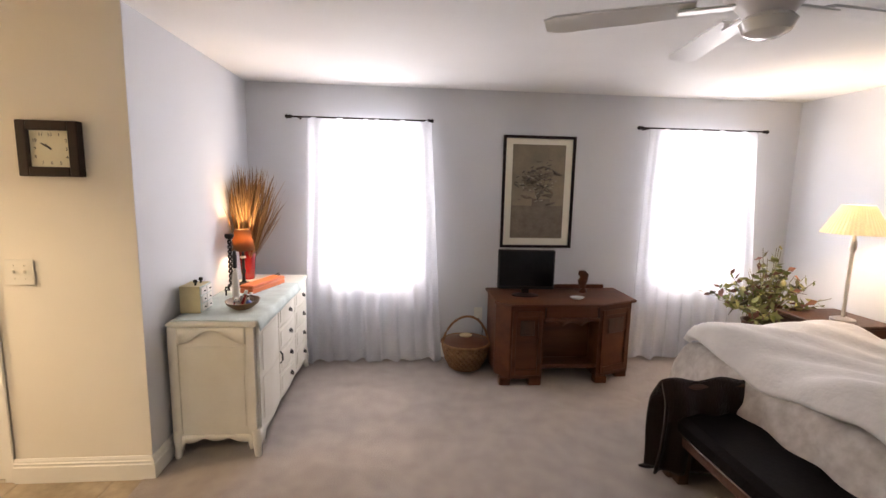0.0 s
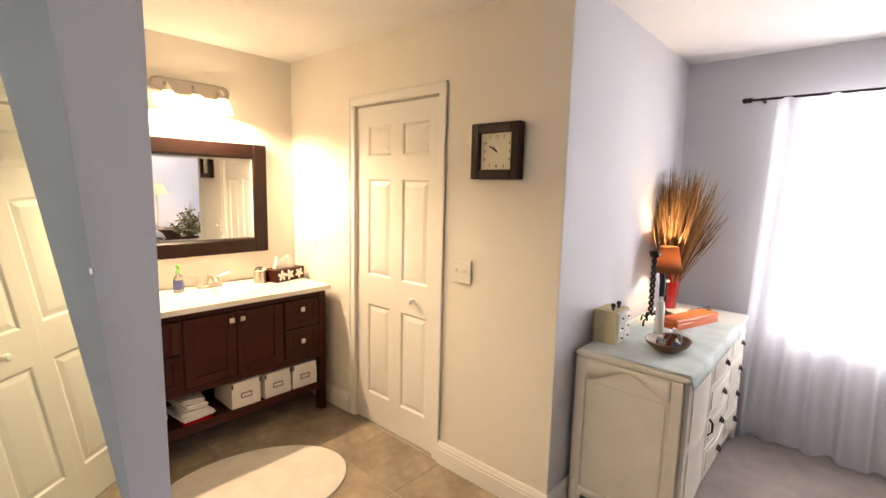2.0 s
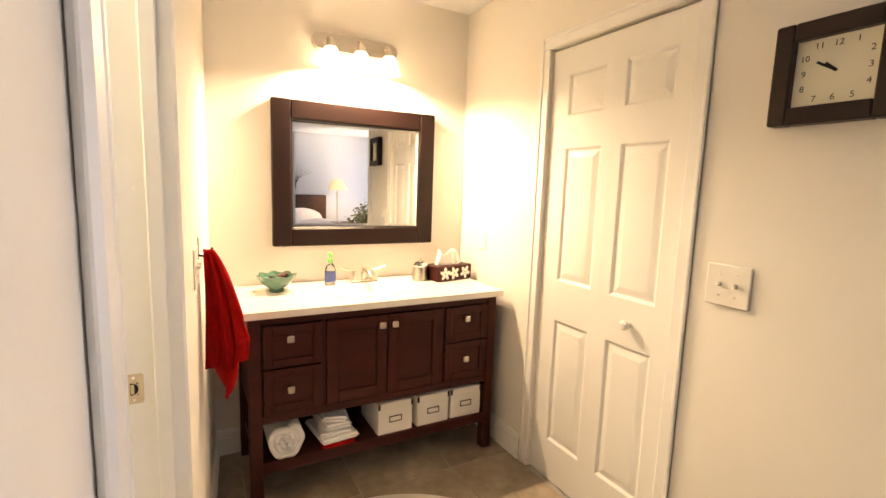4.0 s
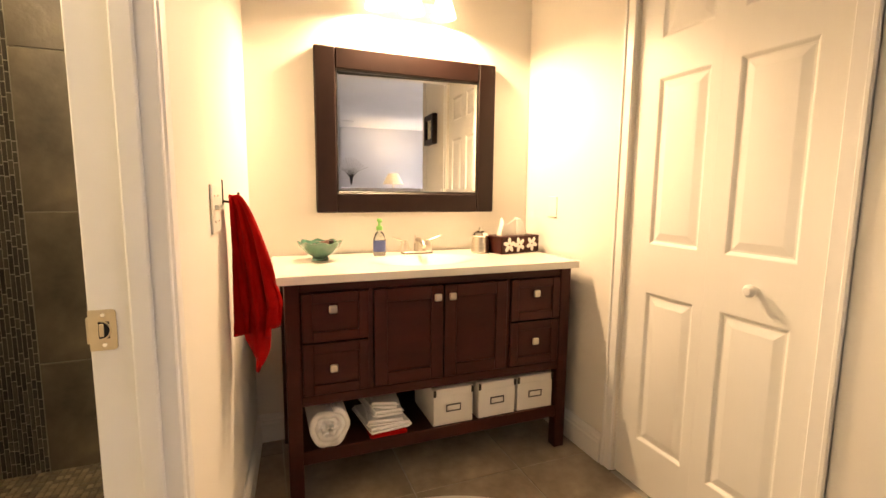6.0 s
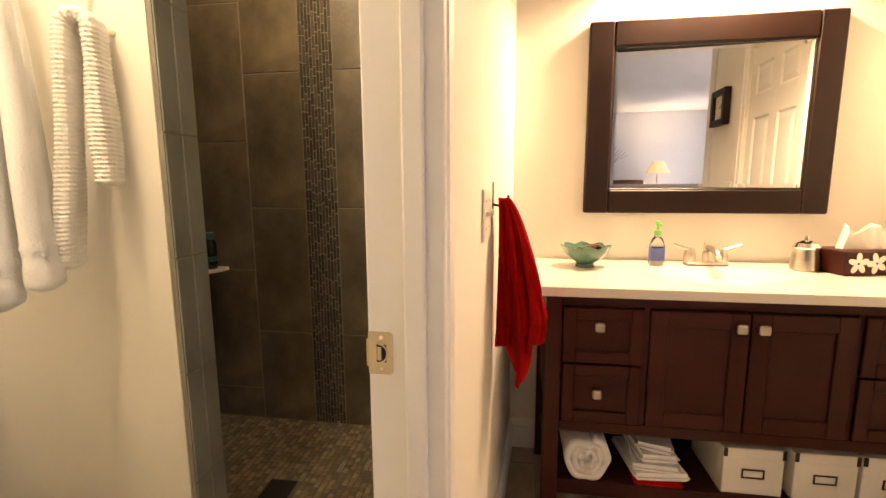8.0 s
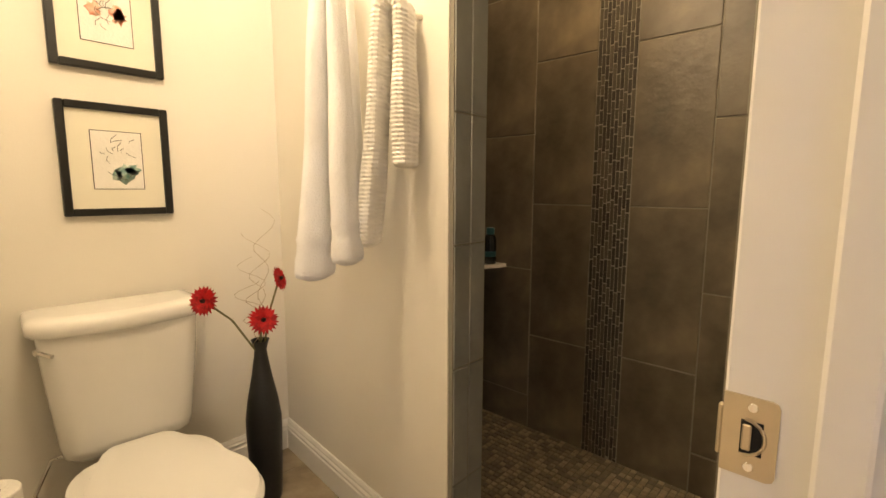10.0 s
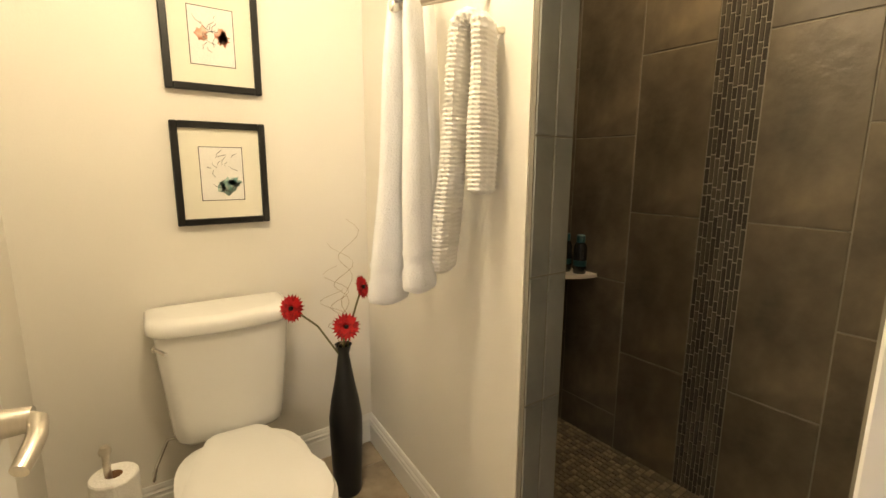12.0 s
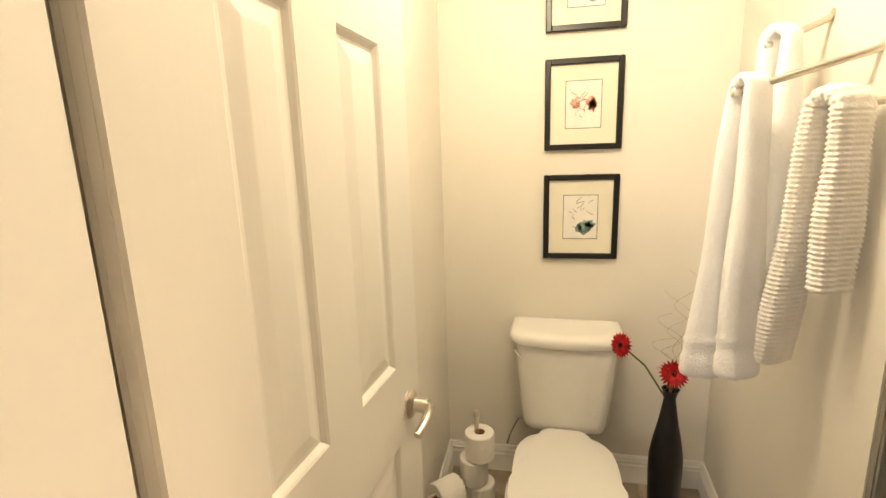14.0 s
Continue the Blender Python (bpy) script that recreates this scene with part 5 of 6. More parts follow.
def drawer_front(y0, y1, z0, z1):
    bm = bmesh.new()
    n = 12
    sheet(bm, n, 1, lambda u, v: (dresser_front(y0 + (y1 - y0) * u) + 0.008, y0 + (y1 - y0) * u, z0 + (z1 - z0) * v))
    f = part("drawer", bm, "antique", drs, smooth=0, thick=0.016)
    bm = sheet(bmesh.new(), n, 1, lambda u, v: (dresser_front(y0 + 0.03 + (y1 - y0 - 0.06) * u) + 0.019, y0 + 0.03 + (y1 - y0 - 0.06) * u, z0 + 0.025 + (z1 - z0 - 0.05) * v))
    part("drawer_field", bm, "antique", f, smooth=0, thick=0.004)
    for y in ((y0 + y1) / 2 - 0.14, (y0 + y1) / 2 + 0.14) if y1 - y0 > 0.5 else ((y0 + y1) / 2,):
        x = dresser_front(y) + 0.022
        h = part("pull_plate", boxes((x, x + 0.003, y - 0.020, y + 0.020, (z0 + z1) / 2 - 0.012, (z0 + z1) / 2 + 0.012), bevel=0.001), "brassrim", f, "dark metal drop pull")
        part("bail", tube(bmesh.new(), [(x + 0.003, y - 0.016, (z0 + z1) / 2 + 0.004), (x + 0.013, y - 0.013, (z0 + z1) / 2 - 0.010), (x + 0.015, y, (z0 + z1) / 2 - 0.015), (x + 0.013, y + 0.013, (z0 + z1) / 2 - 0.010), (x + 0.003, y + 0.016, (z0 + z1) / 2 + 0.004)], 0.0042, 8), "brassrim", h)


for z0, z1 in ((0.150, 0.295), (0.303, 0.448), (0.456, 0.601), (0.609, 0.745)):
    drawer_front(0.60, 1.03, z0, z1)
    drawer_front(1.04, DRY1 - 0.03, z0, z1)
# door at the near end
bm = sheet(bmesh.new(), 12, 1, lambda u, v: (dresser_front(DRY0 + 0.03 + 0.39 * u) + 0.008, DRY0 + 0.03 + 0.39 * u, 0.150 + 0.595 * v))
cd = part("door", bm, "antique", drs, "small cupboard door", smooth=0, thick=0.016)
for z0, z1 in ((0.19, 0.44), (0.48, 0.71)):
    bm = sheet(bmesh.new(), 10, 1, lambda u, v: (dresser_front(DRY0 + 0.07 + 0.31 * u) + 0.019, DRY0 + 0.07 + 0.31 * u, z0 + (z1 - z0) * v))
    part("door_field", bm, "antique", cd, smooth=0, thick=0.004)
part("door_pull", tube(bmesh.new(), [(DRX1 + 0.03, 0.56, 0.47), (DRX1 + 0.045, 0.56, 0.45), (DRX1 + 0.045, 0.56, 0.41), (DRX1 + 0.03, 0.56, 0.39)], 0.005, 8), "brassrim", cd, "dark metal pull")

# Cloth runner over the top, hanging at the front corner.
def run_fn(u, v):
    y = DRY0 + 0.0 + 0.98 * u
    x = DRX0 + 0.02 + 0.50 * v
    edge = dresser_front(y) + 0.020
    z = DRZ + 0.004 + 0.001 * math.sin(u * 40) * math.sin(v * 20)
    if x > edge:
        z -= (x - edge) * 1.2
        x = edge + (x - edge) * 0.25
    return (x, y + 0.01 * math.sin(v * 7), z)


whole("table_runner", sheet(bmesh.new(), 40, 30, run_fn), "runner", "pale green cloth runner spread over the dresser", "runner", smooth=180, thick=0.003)
TOPZ = DRZ + 0.0055

jb = thing("jewellery_chest", pose(0.085, 0.385, TOPZ, 0, 0, 0), "small painted jewellery chest with tiny drawers", "jewellery box")
part("case", boxes((-0.055, 0.055, -0.075, 0.075, 0, 0.155), bevel=0.002), "ochre", jb)
part("front_board", boxes((0.055, 0.059, -0.073, 0.073, 0.002, 0.153), bevel=0.001), "runner", jb)
for y in (-0.036, 0.036):
    for z in (0.03, 0.077, 0.124):
        dw = part("drawer", boxes((0.059, 0.065, y - 0.032, y + 0.032, z - 0.020, z + 0.020), bevel=0.0015), "whitebox", jb)
        part("knob", lathe(bmesh.new(), [(0, 0), (0.003, 0), (0.005, 0.006), (0, 0.010)], 10), "black", dw, "", pose(0.065, y, z, 0, 90))
for y in (-0.04, 0.03):
    part("finial", lathe(bmesh.new(), [(0, 0.155), (0.006, 0.155), (0.005, 0.165), (0.012, 0.174), (0.010, 0.186), (0, 0.190)], 14), "brassrim", jb, "", pose(0.02, y, 0))

wb = thing("wooden_bowl", pose(0.335, 0.425, TOPZ), "turned wooden bowl holding perfume bottles", "bowl")
part("bowl", lathe(bmesh.new(), [(0, 0), (0.045, 0), (0.060, 0.010), (0.085, 0.032), (0.095, 0.050), (0.090, 0.050), (0.075, 0.030), (0.05, 0.014), (0, 0.010)], 32, sy=1.25), "bowlwood", wb)
for k, (x, y, h, mat) in enumerate(((0.03, 0.03, 0.07, "clearplastic"), (-0.02, 0.05, 0.06, "redglass"), (0.0, -0.03, 0.10, "clearplastic"), (0.035, -0.01, 0.05, "blueplastic"), (-0.03, -0.02, 0.06, "clearplastic"))):
    b = part("bottle", lathe(bmesh.new(), [(0, 0), (0.016, 0), (0.018, 0.01), (0.018, h * 0.65), (0.008, h * 0.8), (0.008, h * 0.86), (0, h * 0.86)], 16), mat, wb, "small perfume bottle", pose(x, y, 0.014, 12 * (k - 2), 9 * (k % 3)))
    part("stopper", lathe(bmesh.new(), [(0, h * 0.86), (0.010, h * 0.86), (0.010, h * 1.05), (0, h * 1.08)], 12), "almond", b)

ws = thing("frosted_bottle", pose(0.265, 0.515, TOPZ), "tall slim frosted white bottle", "bottle")
part("bottle", lathe(bmesh.new(), [(0, 0), (0.020, 0), (0.022, 0.01), (0.020, 0.16), (0.014, 0.20), (0.009, 0.205), (0.009, 0.225), (0, 0.226)], 20), "porcelain", ws)
part("cap", lathe(bmesh.new(), [(0, 0.224), (0.012, 0.224), (0.013, 0.30), (0.008, 0.33), (0, 0.335)], 16), "black", ws, "black cap")

ob = thing("orange_case", pose(0.295, 0.965, TOPZ, 0, 0, 72), "long orange lacquered case", "box")
part("base", boxes((-0.19, 0.19, -0.05, 0.05, 0, 0.032), bevel=0.004), "orange", ob)
part("lid", boxes((-0.191, 0.191, -0.051, 0.051, 0.033, 0.055), bevel=0.005), "orange", ob)

# Wrought-iron candle stand.
cs = thing("iron_stand", pose(0.135, 0.80, TOPZ), "twisted wrought-iron stand with scrolled feet", "candle stand")
bm = bmesh.new()
for q in (0, math.pi):
    tube(bm, [(0.009 * math.cos(i * 0.8 + q), 0.009 * math.sin(i * 0.8 + q), 0.05 + 0.33 * i / 40) for i in range(41)], 0.007, 7)
part("stem", bm, "iron", cs)
for q in range(3):
    an = 2.09 * q + 0.4
    part("scroll_foot", tube(bmesh.new(), [((0.01 + 0.055 * t + 0.012 * math.sin(t * 9)) * math.cos(an), (0.01 + 0.055 * t + 0.012 * math.sin(t * 9)) * math.sin(an), 0.06 - 0.055 * t + 0.02 * math.sin(t * 9 + 1) * t) for t in [i / 14 for i in range(15)]], 0.005, 7), "iron", cs)
part("crown", lathe(bmesh.new(), [(0, 0.37), (0.024, 0.37), (0.030, 0.39), (0.026, 0.40), (0, 0.40)], 16), "iron", cs)

# Table lamp.
tl = thing("table_lamp", pose(0.128, 1.065, TOPZ), "lit table lamp with an amber shade and dark stem", "lamp")
part("base", lathe(bmesh.new(), [(0, 0), (0.055, 0), (0.055, 0.012), (0.020, 0.022), (0.014, 0.03), (0, 0.03)], 24), "iron", tl)
part("stem", lathe(bmesh.new(), [(0, 0.028), (0.012, 0.03), (0.009, 0.08), (0.017, 0.10), (0.009, 0.12), (0.011, 0.19), (0.018, 0.205), (0.008, 0.22), (0.008, 0.26), (0, 0.26)], 18), "iron", tl)
part("collar", lathe(bmesh.new(), [(0.016, 0.195), (0.022, 0.20), (0.016, 0.213)], 18), "nickel", tl)
part("shade", lathe(bmesh.new(), [(0.082, 0.255), (0.050, 0.405)], 40), "amber", tl, "amber cloth lampshade", thick=0.002)
part("bulb", lathe(bmesh.new(), [(0, 0.26), (0.012, 0.265), (0.022, 0.30), (0.022, 0.32), (0.012, 0.335), (0, 0.338)], 16), "bulb", tl)

# Red vase of dried grasses.
rv = thing("red_vase", pose(0.088, 1.285, TOPZ), "red glass vase with a tall spray of dried grasses", "vase")
part("body", lathe(bmesh.new(), [(0, 0), (0.045, 0), (0.047, 0.01), (0.062, 0.20), (0.066, 0.235), (0.062, 0.235), (0.043, 0.02), (0, 0.015)], 28), "redglass", rv)
rnd = random.Random(7)
bm = bmesh.new()
for k in range(640):
    a, tilt = rnd.uniform(0, 6.28), abs(rnd.gauss(0, 0.27)) + 0.02
    ln = rnd.uniform(0.50, 0.78) * (1 - 0.25 * tilt)
    d = Vector((math.cos(a) * math.sin(tilt), math.sin(a) * math.sin(tilt), math.cos(tilt)))
    d.x = d.x * 0.78 + 0.02
    d.y = d.y * 0.80
    if d.x < -0.07:
        d.x = -0.07
    if d.y > 0.24:
        d.y = 0.24
    b0 = Vector((0.03 * math.cos(a), 0.03 * math.sin(a), 0.12))
    w = rnd.uniform(0.0012, 0.0032)
    sd = d.cross(Vector((rnd.uniform(-1, 1), rnd.uniform(-1, 1), 0.1))).normalized()
    bend = Vector((rnd.uniform(-0.03, 0.05), rnd.uniform(-0.04, 0.03), 0))
    p = [b0, b0 + d * ln * 0.55, b0 + d * ln * 0.8 + bend * 0.4, b0 + d * ln + bend]
    ws2 = (w * 0.5, w, w * 1.25, 0.0004)
    vv = [(bm.verts.new(q - sd * ww), bm.verts.new(q + sd * ww)) for q, ww in zip(p, ws2)]
    for i in range(3):
        bm.faces.new((vv[i][0], vv[i + 1][0], vv[i + 1][1], vv[i][1]))
gr = part("dried_grass", bm, "straw", rv, "spray of brown dried grasses", smooth=0)
gr["kind"] = "stuff"

eg = thing("eyeglasses", pose(0.30, 1.27, TOPZ + 0.002, 0, 0, 20), "folded dark-framed eyeglasses on the dresser", "eyeglasses")
for y in (-0.032, 0.032):
    part("rim", tube(bmesh.new(), [(0.026 * math.cos(i * 0.524), y + 0.027 * math.sin(i * 0.524), 0.018 + 0.018 * math.cos(i * 0.524)) for i in range(13)], 0.0028, 6), "blackframe", eg)
part("bridge", tube(bmesh.new(), [(0.0, -0.006, 0.02), (0.004, 0, 0.023), (0, 0.006, 0.02)], 0.002, 6), "blackframe", eg)
for s in (-1, 1):
    part("temple", tube(bmesh.new(), [(-0.01, s * 0.058, 0.02), (-0.05, s * 0.04, 0.012), (-0.09, s * 0.0, 0.004)], 0.0024, 6), "blackframe", eg)

# Oak desk.
dk = thing("oak_desk", pose(0, 0, 0), "carved dark oak desk with canted corners", "desk")
DZT = 0.66
top_out = [(2.00, 1.56), (1.99, 1.10), (2.09, 0.955), (2.82, 0.965), (3.15, 1.12), (3.16, 1.56)]
bm = prism(bmesh.new(), top_out, DZT - 0.024, DZT)
bmesh.ops.bevel(bm, geom=[e for e in bm.edges if abs(e.verts[0].co.z - e.verts[1].co.z) < 1e-5], offset=0.006, segments=2, affect="EDGES")
part("top_board", bm, "oak", dk)
part("left_pedestal", prism(bmesh.new(), [(2.02, 1.54), (2.01, 1.13), (2.10, 1.00), (2.36, 1.00), (2.36, 1.54)], 0.06, DZT - 0.024), "oak", dk)
part("right_pedestal", prism(bmesh.new(), [(2.80, 1.54), (2.80, 1.01), (3.12, 1.14), (3.13, 1.54)], 0.06, DZT - 0.024), "oak", dk)
part("back_panel", boxes((2.36, 2.80, 1.20, 1.23, 0.16, DZT - 0.03)), "oak", dk)
part("kneehole_board", boxes((2.36, 2.80, 1.03, 1.20, 0.13, 0.16), bevel=0.003), "oak", dk)
part("frieze_drawer", boxes((2.375, 2.785, 1.0, 1.03, 0.545, 0.630), bevel=0.004), "oak", dk)
bm = bmesh.new()
for i in range(30):
    u = [(i + k) / 30 for k in (0, 1)]
    zz = [0.50 + 0.03 * abs(math.sin(t * math.pi * 3)) - 0.02 * math.sin(t * math.pi) for t in u]
    x = [2.36 + 0.44 * t for t in u]
    bm.faces.new([bm.verts.new(v) for v in ((x[0], 1.005, zz[0]), (x[1], 1.005, zz[1]), (x[1], 1.005, 0.545), (x[0], 1.005, 0.545))])
bmesh.ops.remove_doubles(bm, verts=bm.verts[:], dist=1e-5)
part("scalloped_apron", bm, "oak", dk, thick=0.018)
for x0, x1, y0, y1 in ((2.115, 2.345, 1.0, 1.0), (2.825, 3.095, 1.017, 1.127)):
    yaw = math.degrees(math.atan2(y1 - y0, x1 - x0))
    w = math.hypot(x1 - x0, y1 - y0)
    m = pose(x0, y0, 0, 0, 0, yaw)
    fr = part("pedestal_frame", boxes((0, 0.03, -0.012, 0.0, 0.09, 0.60), (w - 0.03, w, -0.012, 0, 0.09, 0.60), (0.03, w - 0.03, -0.012, 0, 0.56, 0.60), (0.03, w - 0.03, -0.012, 0, 0.09, 0.14), bevel=0.003), "oak", dk, "", m)
    part("carved_panel", boxes((0.06, w - 0.06, -0.014, -0.002, 0.41, 0.53), bevel=0.006), "oakdark", fr, "dark carved panel")
for x0, x1, y in ((2.03, 2.12, 1.01), (2.26, 2.36, 1.0), (2.80, 2.90, 1.02), (3.02, 3.12, 1.14), (2.03, 2.12, 1.45), (3.03, 3.12, 1.45)):
    part("foot", boxes((x0, x1, y, y + 0.07, 0.0, 0.065), bevel=0.008), "oak", dk)
part("gallery", boxes((2.10, 3.05, 1.52, 1.545, DZT, DZT + 0.035), bevel=0.005), "oak", dk, "low back gallery")

tv = thing("television", pose(2.275, 1.27, DZT, 0, 0, -4), "small black flat television on a stand", "television")
part("foot", lathe(bmesh.new(), [(0, 0), (0.11, 0), (0.11, 0.008), (0.03, 0.02), (0, 0.02)], 28, sy=0.65), "black", tv)
part("neck", boxes((-0.03, 0.03, 0.0, 0.03, 0.015, 0.10), bevel=0.005), "black", tv)
part("housing", boxes((-0.23, 0.23, -0.015, 0.035, 0.055, 0.375), bevel=0.008), "black", tv)
part("screen", boxes((-0.215, 0.215, -0.0175, -0.0152, 0.082, 0.362)), "screen", tv, "glossy black screen")

fg = whole("carved_ornament", lathe(bmesh.new(), [(0, 0), (0.032, 0), (0.034, 0.012), (0.016, 0.03), (0.03, 0.06), (0.042, 0.10), (0.034, 0.13), (0.046, 0.155), (0.030, 0.185), (0, 0.19)], 14, sy=0.7), "oak", "small carved wooden ornament on the desk", "ornament", pose(2.80, 1.38, DZT))
for v in fg.data.vertices:
    v.co.x += 0.010 * math.sin(v.co.z * 60)
sd = thing("leaf_dish", pose(2.66, 1.13, DZT), "small pale blue-green leaf-shaped dish", "dish")
part("dish", lathe(bmesh.new(), [(0, 0.002), (0.035, 0.004), (0.058, 0.020), (0.060, 0.022), (0.035, 0.008), (0, 0.006)], 20, sy=0.7), "runner", sd)

# Hanging picture over the desk.
pc = thing("framed_print", pose(2.445, N_Y, 1.490), "tall framed Asian-style print of a blossoming branch", "picture")
W, H, t = 0.318, 0.484, 0.024
for d in ((-W, -W + t, -H, H), (W - t, W, -H, H), (-W + t, W - t, -H, -H + t), (-W + t, W - t, H - t, H)):
    part("frame_rail", boxes((d[0], d[1], -0.028, 0, d[2], d[3]), bevel=0.004), "blackframe", pc)
part("mat", boxes((-W + t, W - t, -0.010, -0.002, -H + t, H - t)), "matboard", pc)
part("print", boxes((-W + 0.085, W - 0.085, -0.0115, -0.010, -H + 0.085, H - 0.075)), "silk", pc, "faded brown silk print")
rnd = random.Random(21)


def strokes(name, mat, count, spread, centre, size, y):
    """Thin brush strokes, wider than high, joined into one layer of paint."""
    bm = bmesh.new()
    for _ in range(count):
        cx, cz = centre[0] + rnd.gauss(0, spread[0]), centre[1] + rnd.gauss(0, spread[1])
        r, an = rnd.uniform(*size), rnd.gauss(0, 0.35)
        if abs(cx) + r > W - 0.09 or abs(cz) > H - 0.10:
            continue
        ring = []
        for k in range(10):
            t2 = 6.283 * k / 10
            px, pz = r * math.cos(t2), r * 0.26 * math.sin(t2)
            ring.append(bm.verts.new((cx + px * math.cos(an) - pz * math.sin(an), y, cz + px * math.sin(an) + pz * math.cos(an))))
        bm.faces.new(ring)
    part(name, bm, mat, pc, thick=0.0003)


part("painted_table", boxes((-W + 0.087, W - 0.087, -0.0121, -0.0116, -H + 0.087, -0.115)), "silkdark", pc)
part("painted_bowl", prism(bmesh.new(), [(-0.05, 0.0118), (0.11, 0.0118), (0.11, 0.0124), (-0.05, 0.0124)], -0.125, -0.055), "silkdark", pc, "", pose(0, 0, 0) @ Matrix.Scale(-1, 4, (0, 1, 0)))
strokes("foliage", "silkdark", 70, (0.10, 0.085), (0.0, 0.10), (0.015, 0.045), -0.0126)
strokes("foliage", "ink", 34, (0.085, 0.07), (-0.01, 0.09), (0.008, 0.030), -0.0130)
strokes("blossom", "silkpale", 26, (0.085, 0.08), (0.0, 0.07), (0.008, 0.022), -0.0134)
for k in range(5):
    part("branch", tube(bmesh.new(), [(0.0, -0.0132, -0.06), (-0.04 + 0.03 * k, -0.0132, 0.06), (-0.13 + 0.065 * k, -0.0132, 0.17 + 0.05 * (k % 2))], 0.0022, 6, 0.6), "ink", pc)

# Socket with a white plug and lead beside the desk.
so = plate("wall_outlet", pose(1.955, N_Y, 0.40), 0.075, 0.118, "white wall socket with a plugged-in lead", ())
part("plug", boxes((-0.018, 0.018, -0.034, -0.006, -0.042, -0.010), bevel=0.005), "almond", so)
part("lead", tube(bmesh.new(), [(0, -0.034, -0.03), (0.01, -0.06, -0.06), (0.035, -0.065, -0.11), (0.03, -0.05, -0.20), (0.07, -0.045, -0.32)], 0.0035, 7), "black", so, "thin dark lead")

# Splint basket.
bk = thing("splint_basket", pose(1.815, 1.40, 0.006), "round woven splint basket with a bent handle and lid", "basket")
prof = [(0.12, 0.0), (0.135, 0.01), (0.175, 0.09), (0.195, 0.17), (0.198, 0.22)]


def weave(u, v):
    k = v * (len(prof) - 1)
    i = min(int(k), len(prof) - 2)
    r = prof[i][0] + (prof[i + 1][0] - prof[i][0]) * (k - i)
    z = prof[i][1] + (prof[i + 1][1] - prof[i][1]) * (k - i)
    r += 0.004 * (1 if (int(u * 48) + int(v * 12)) % 2 else -1)
    return (r * math.cos(u * 6.28319), r * math.sin(u * 6.28319), z)


part("weave", sheet(bmesh.new(), 192, 36, weave), "wicker", bk, smooth=0, thick=0.004)
part("rim", tube(bmesh.new(), [(0.203 * math.cos(i * 0.262), 0.203 * math.sin(i * 0.262), 0.222) for i in range(25)], 0.011, 8), "wicker", bk)
part("handle", tube(bmesh.new(), [(0.195 * math.cos(a), 0.03 * math.sin(2 * a), 0.19 + 0.25 * math.sin(a)) for a in [math.pi * i / 20 for i in range(21)]], 0.010, 8), "wicker", bk)
lid = part("lid", lathe(bmesh.new(), [(0, 0.262), (0.06, 0.258), (0.14, 0.243), (0.192, 0.228), (0.190, 0.222), (0, 0.245)], 40), "oak", bk, "round lid")
part("lid_knob", lathe(bmesh.new(), [(0, 0.262), (0.04, 0.265), (0.055, 0.278), (0.035, 0.293), (0, 0.296)], 20, sy=0.6), "ochre", lid)

# Bed.
bd = thing("bed", pose(0, 0, 0), "king bed under a printed white duvet and folded quilt", "bed")
part("mattress", boxes((3.15, 4.74, -1.32, 0.40, 0.22, 0.55), bevel=0.06), "quilt", bd)
part("box_frame", boxes((3.12, 4.74, -1.30, 0.38, 0.04, 0.22)), "oakdark", bd)
part("headboard", boxes((4.76, 4.82, -1.40, 0.48, 0.0, 1.15), bevel=0.02), "oakdark", bd)


def drape(u, v, x0, x1, y0, y1, zt, fall, puff, seed):
    """A cover that lies on the bed and falls over foot and sides."""
    a, b = (u - 0.5) * 2, (v - 0.5) * 2
    lx, ly = (x1 - x0) / 2, (y1 - y0) / 2
    sx, sy = lx + fall, ly + fall
    px, py = a * sx, b * sy
    dx, dy = max(0, abs(px) - lx), max(0, abs(py) - ly)
    if a > 0:
        dx = 0
        px = a * lx
    drop = math.hypot(dx, dy)
    ox = math.copysign(min(abs(px), lx) + 0.10 * (1 - math.exp(-dx * 6)), px) if dx else px
    oy = math.copysign(min(abs(py), ly) + 0.10 * (1 - math.exp(-dy * 6)), py) if dy else py
    rp = 0.025 * math.sin((px + seed) * 9) * math.sin((py + seed) * 7) + 0.012 * math.sin(px * 23 + py * 17)
    edge = puff * (1 - max((min(abs(px), lx) / lx) ** 8 if a < 0 else 0, (min(abs(py), ly) / ly) ** 8))
    fold = 0.02 * math.sin((px - py) * 22) * min(1, drop * 4)
    return ((x0 + x1) / 2 + ox + (fold if dx else 0), (y0 + y1) / 2 + oy + (fold if dy else 0), zt + edge + rp * 0.6 - drop * 0.96)


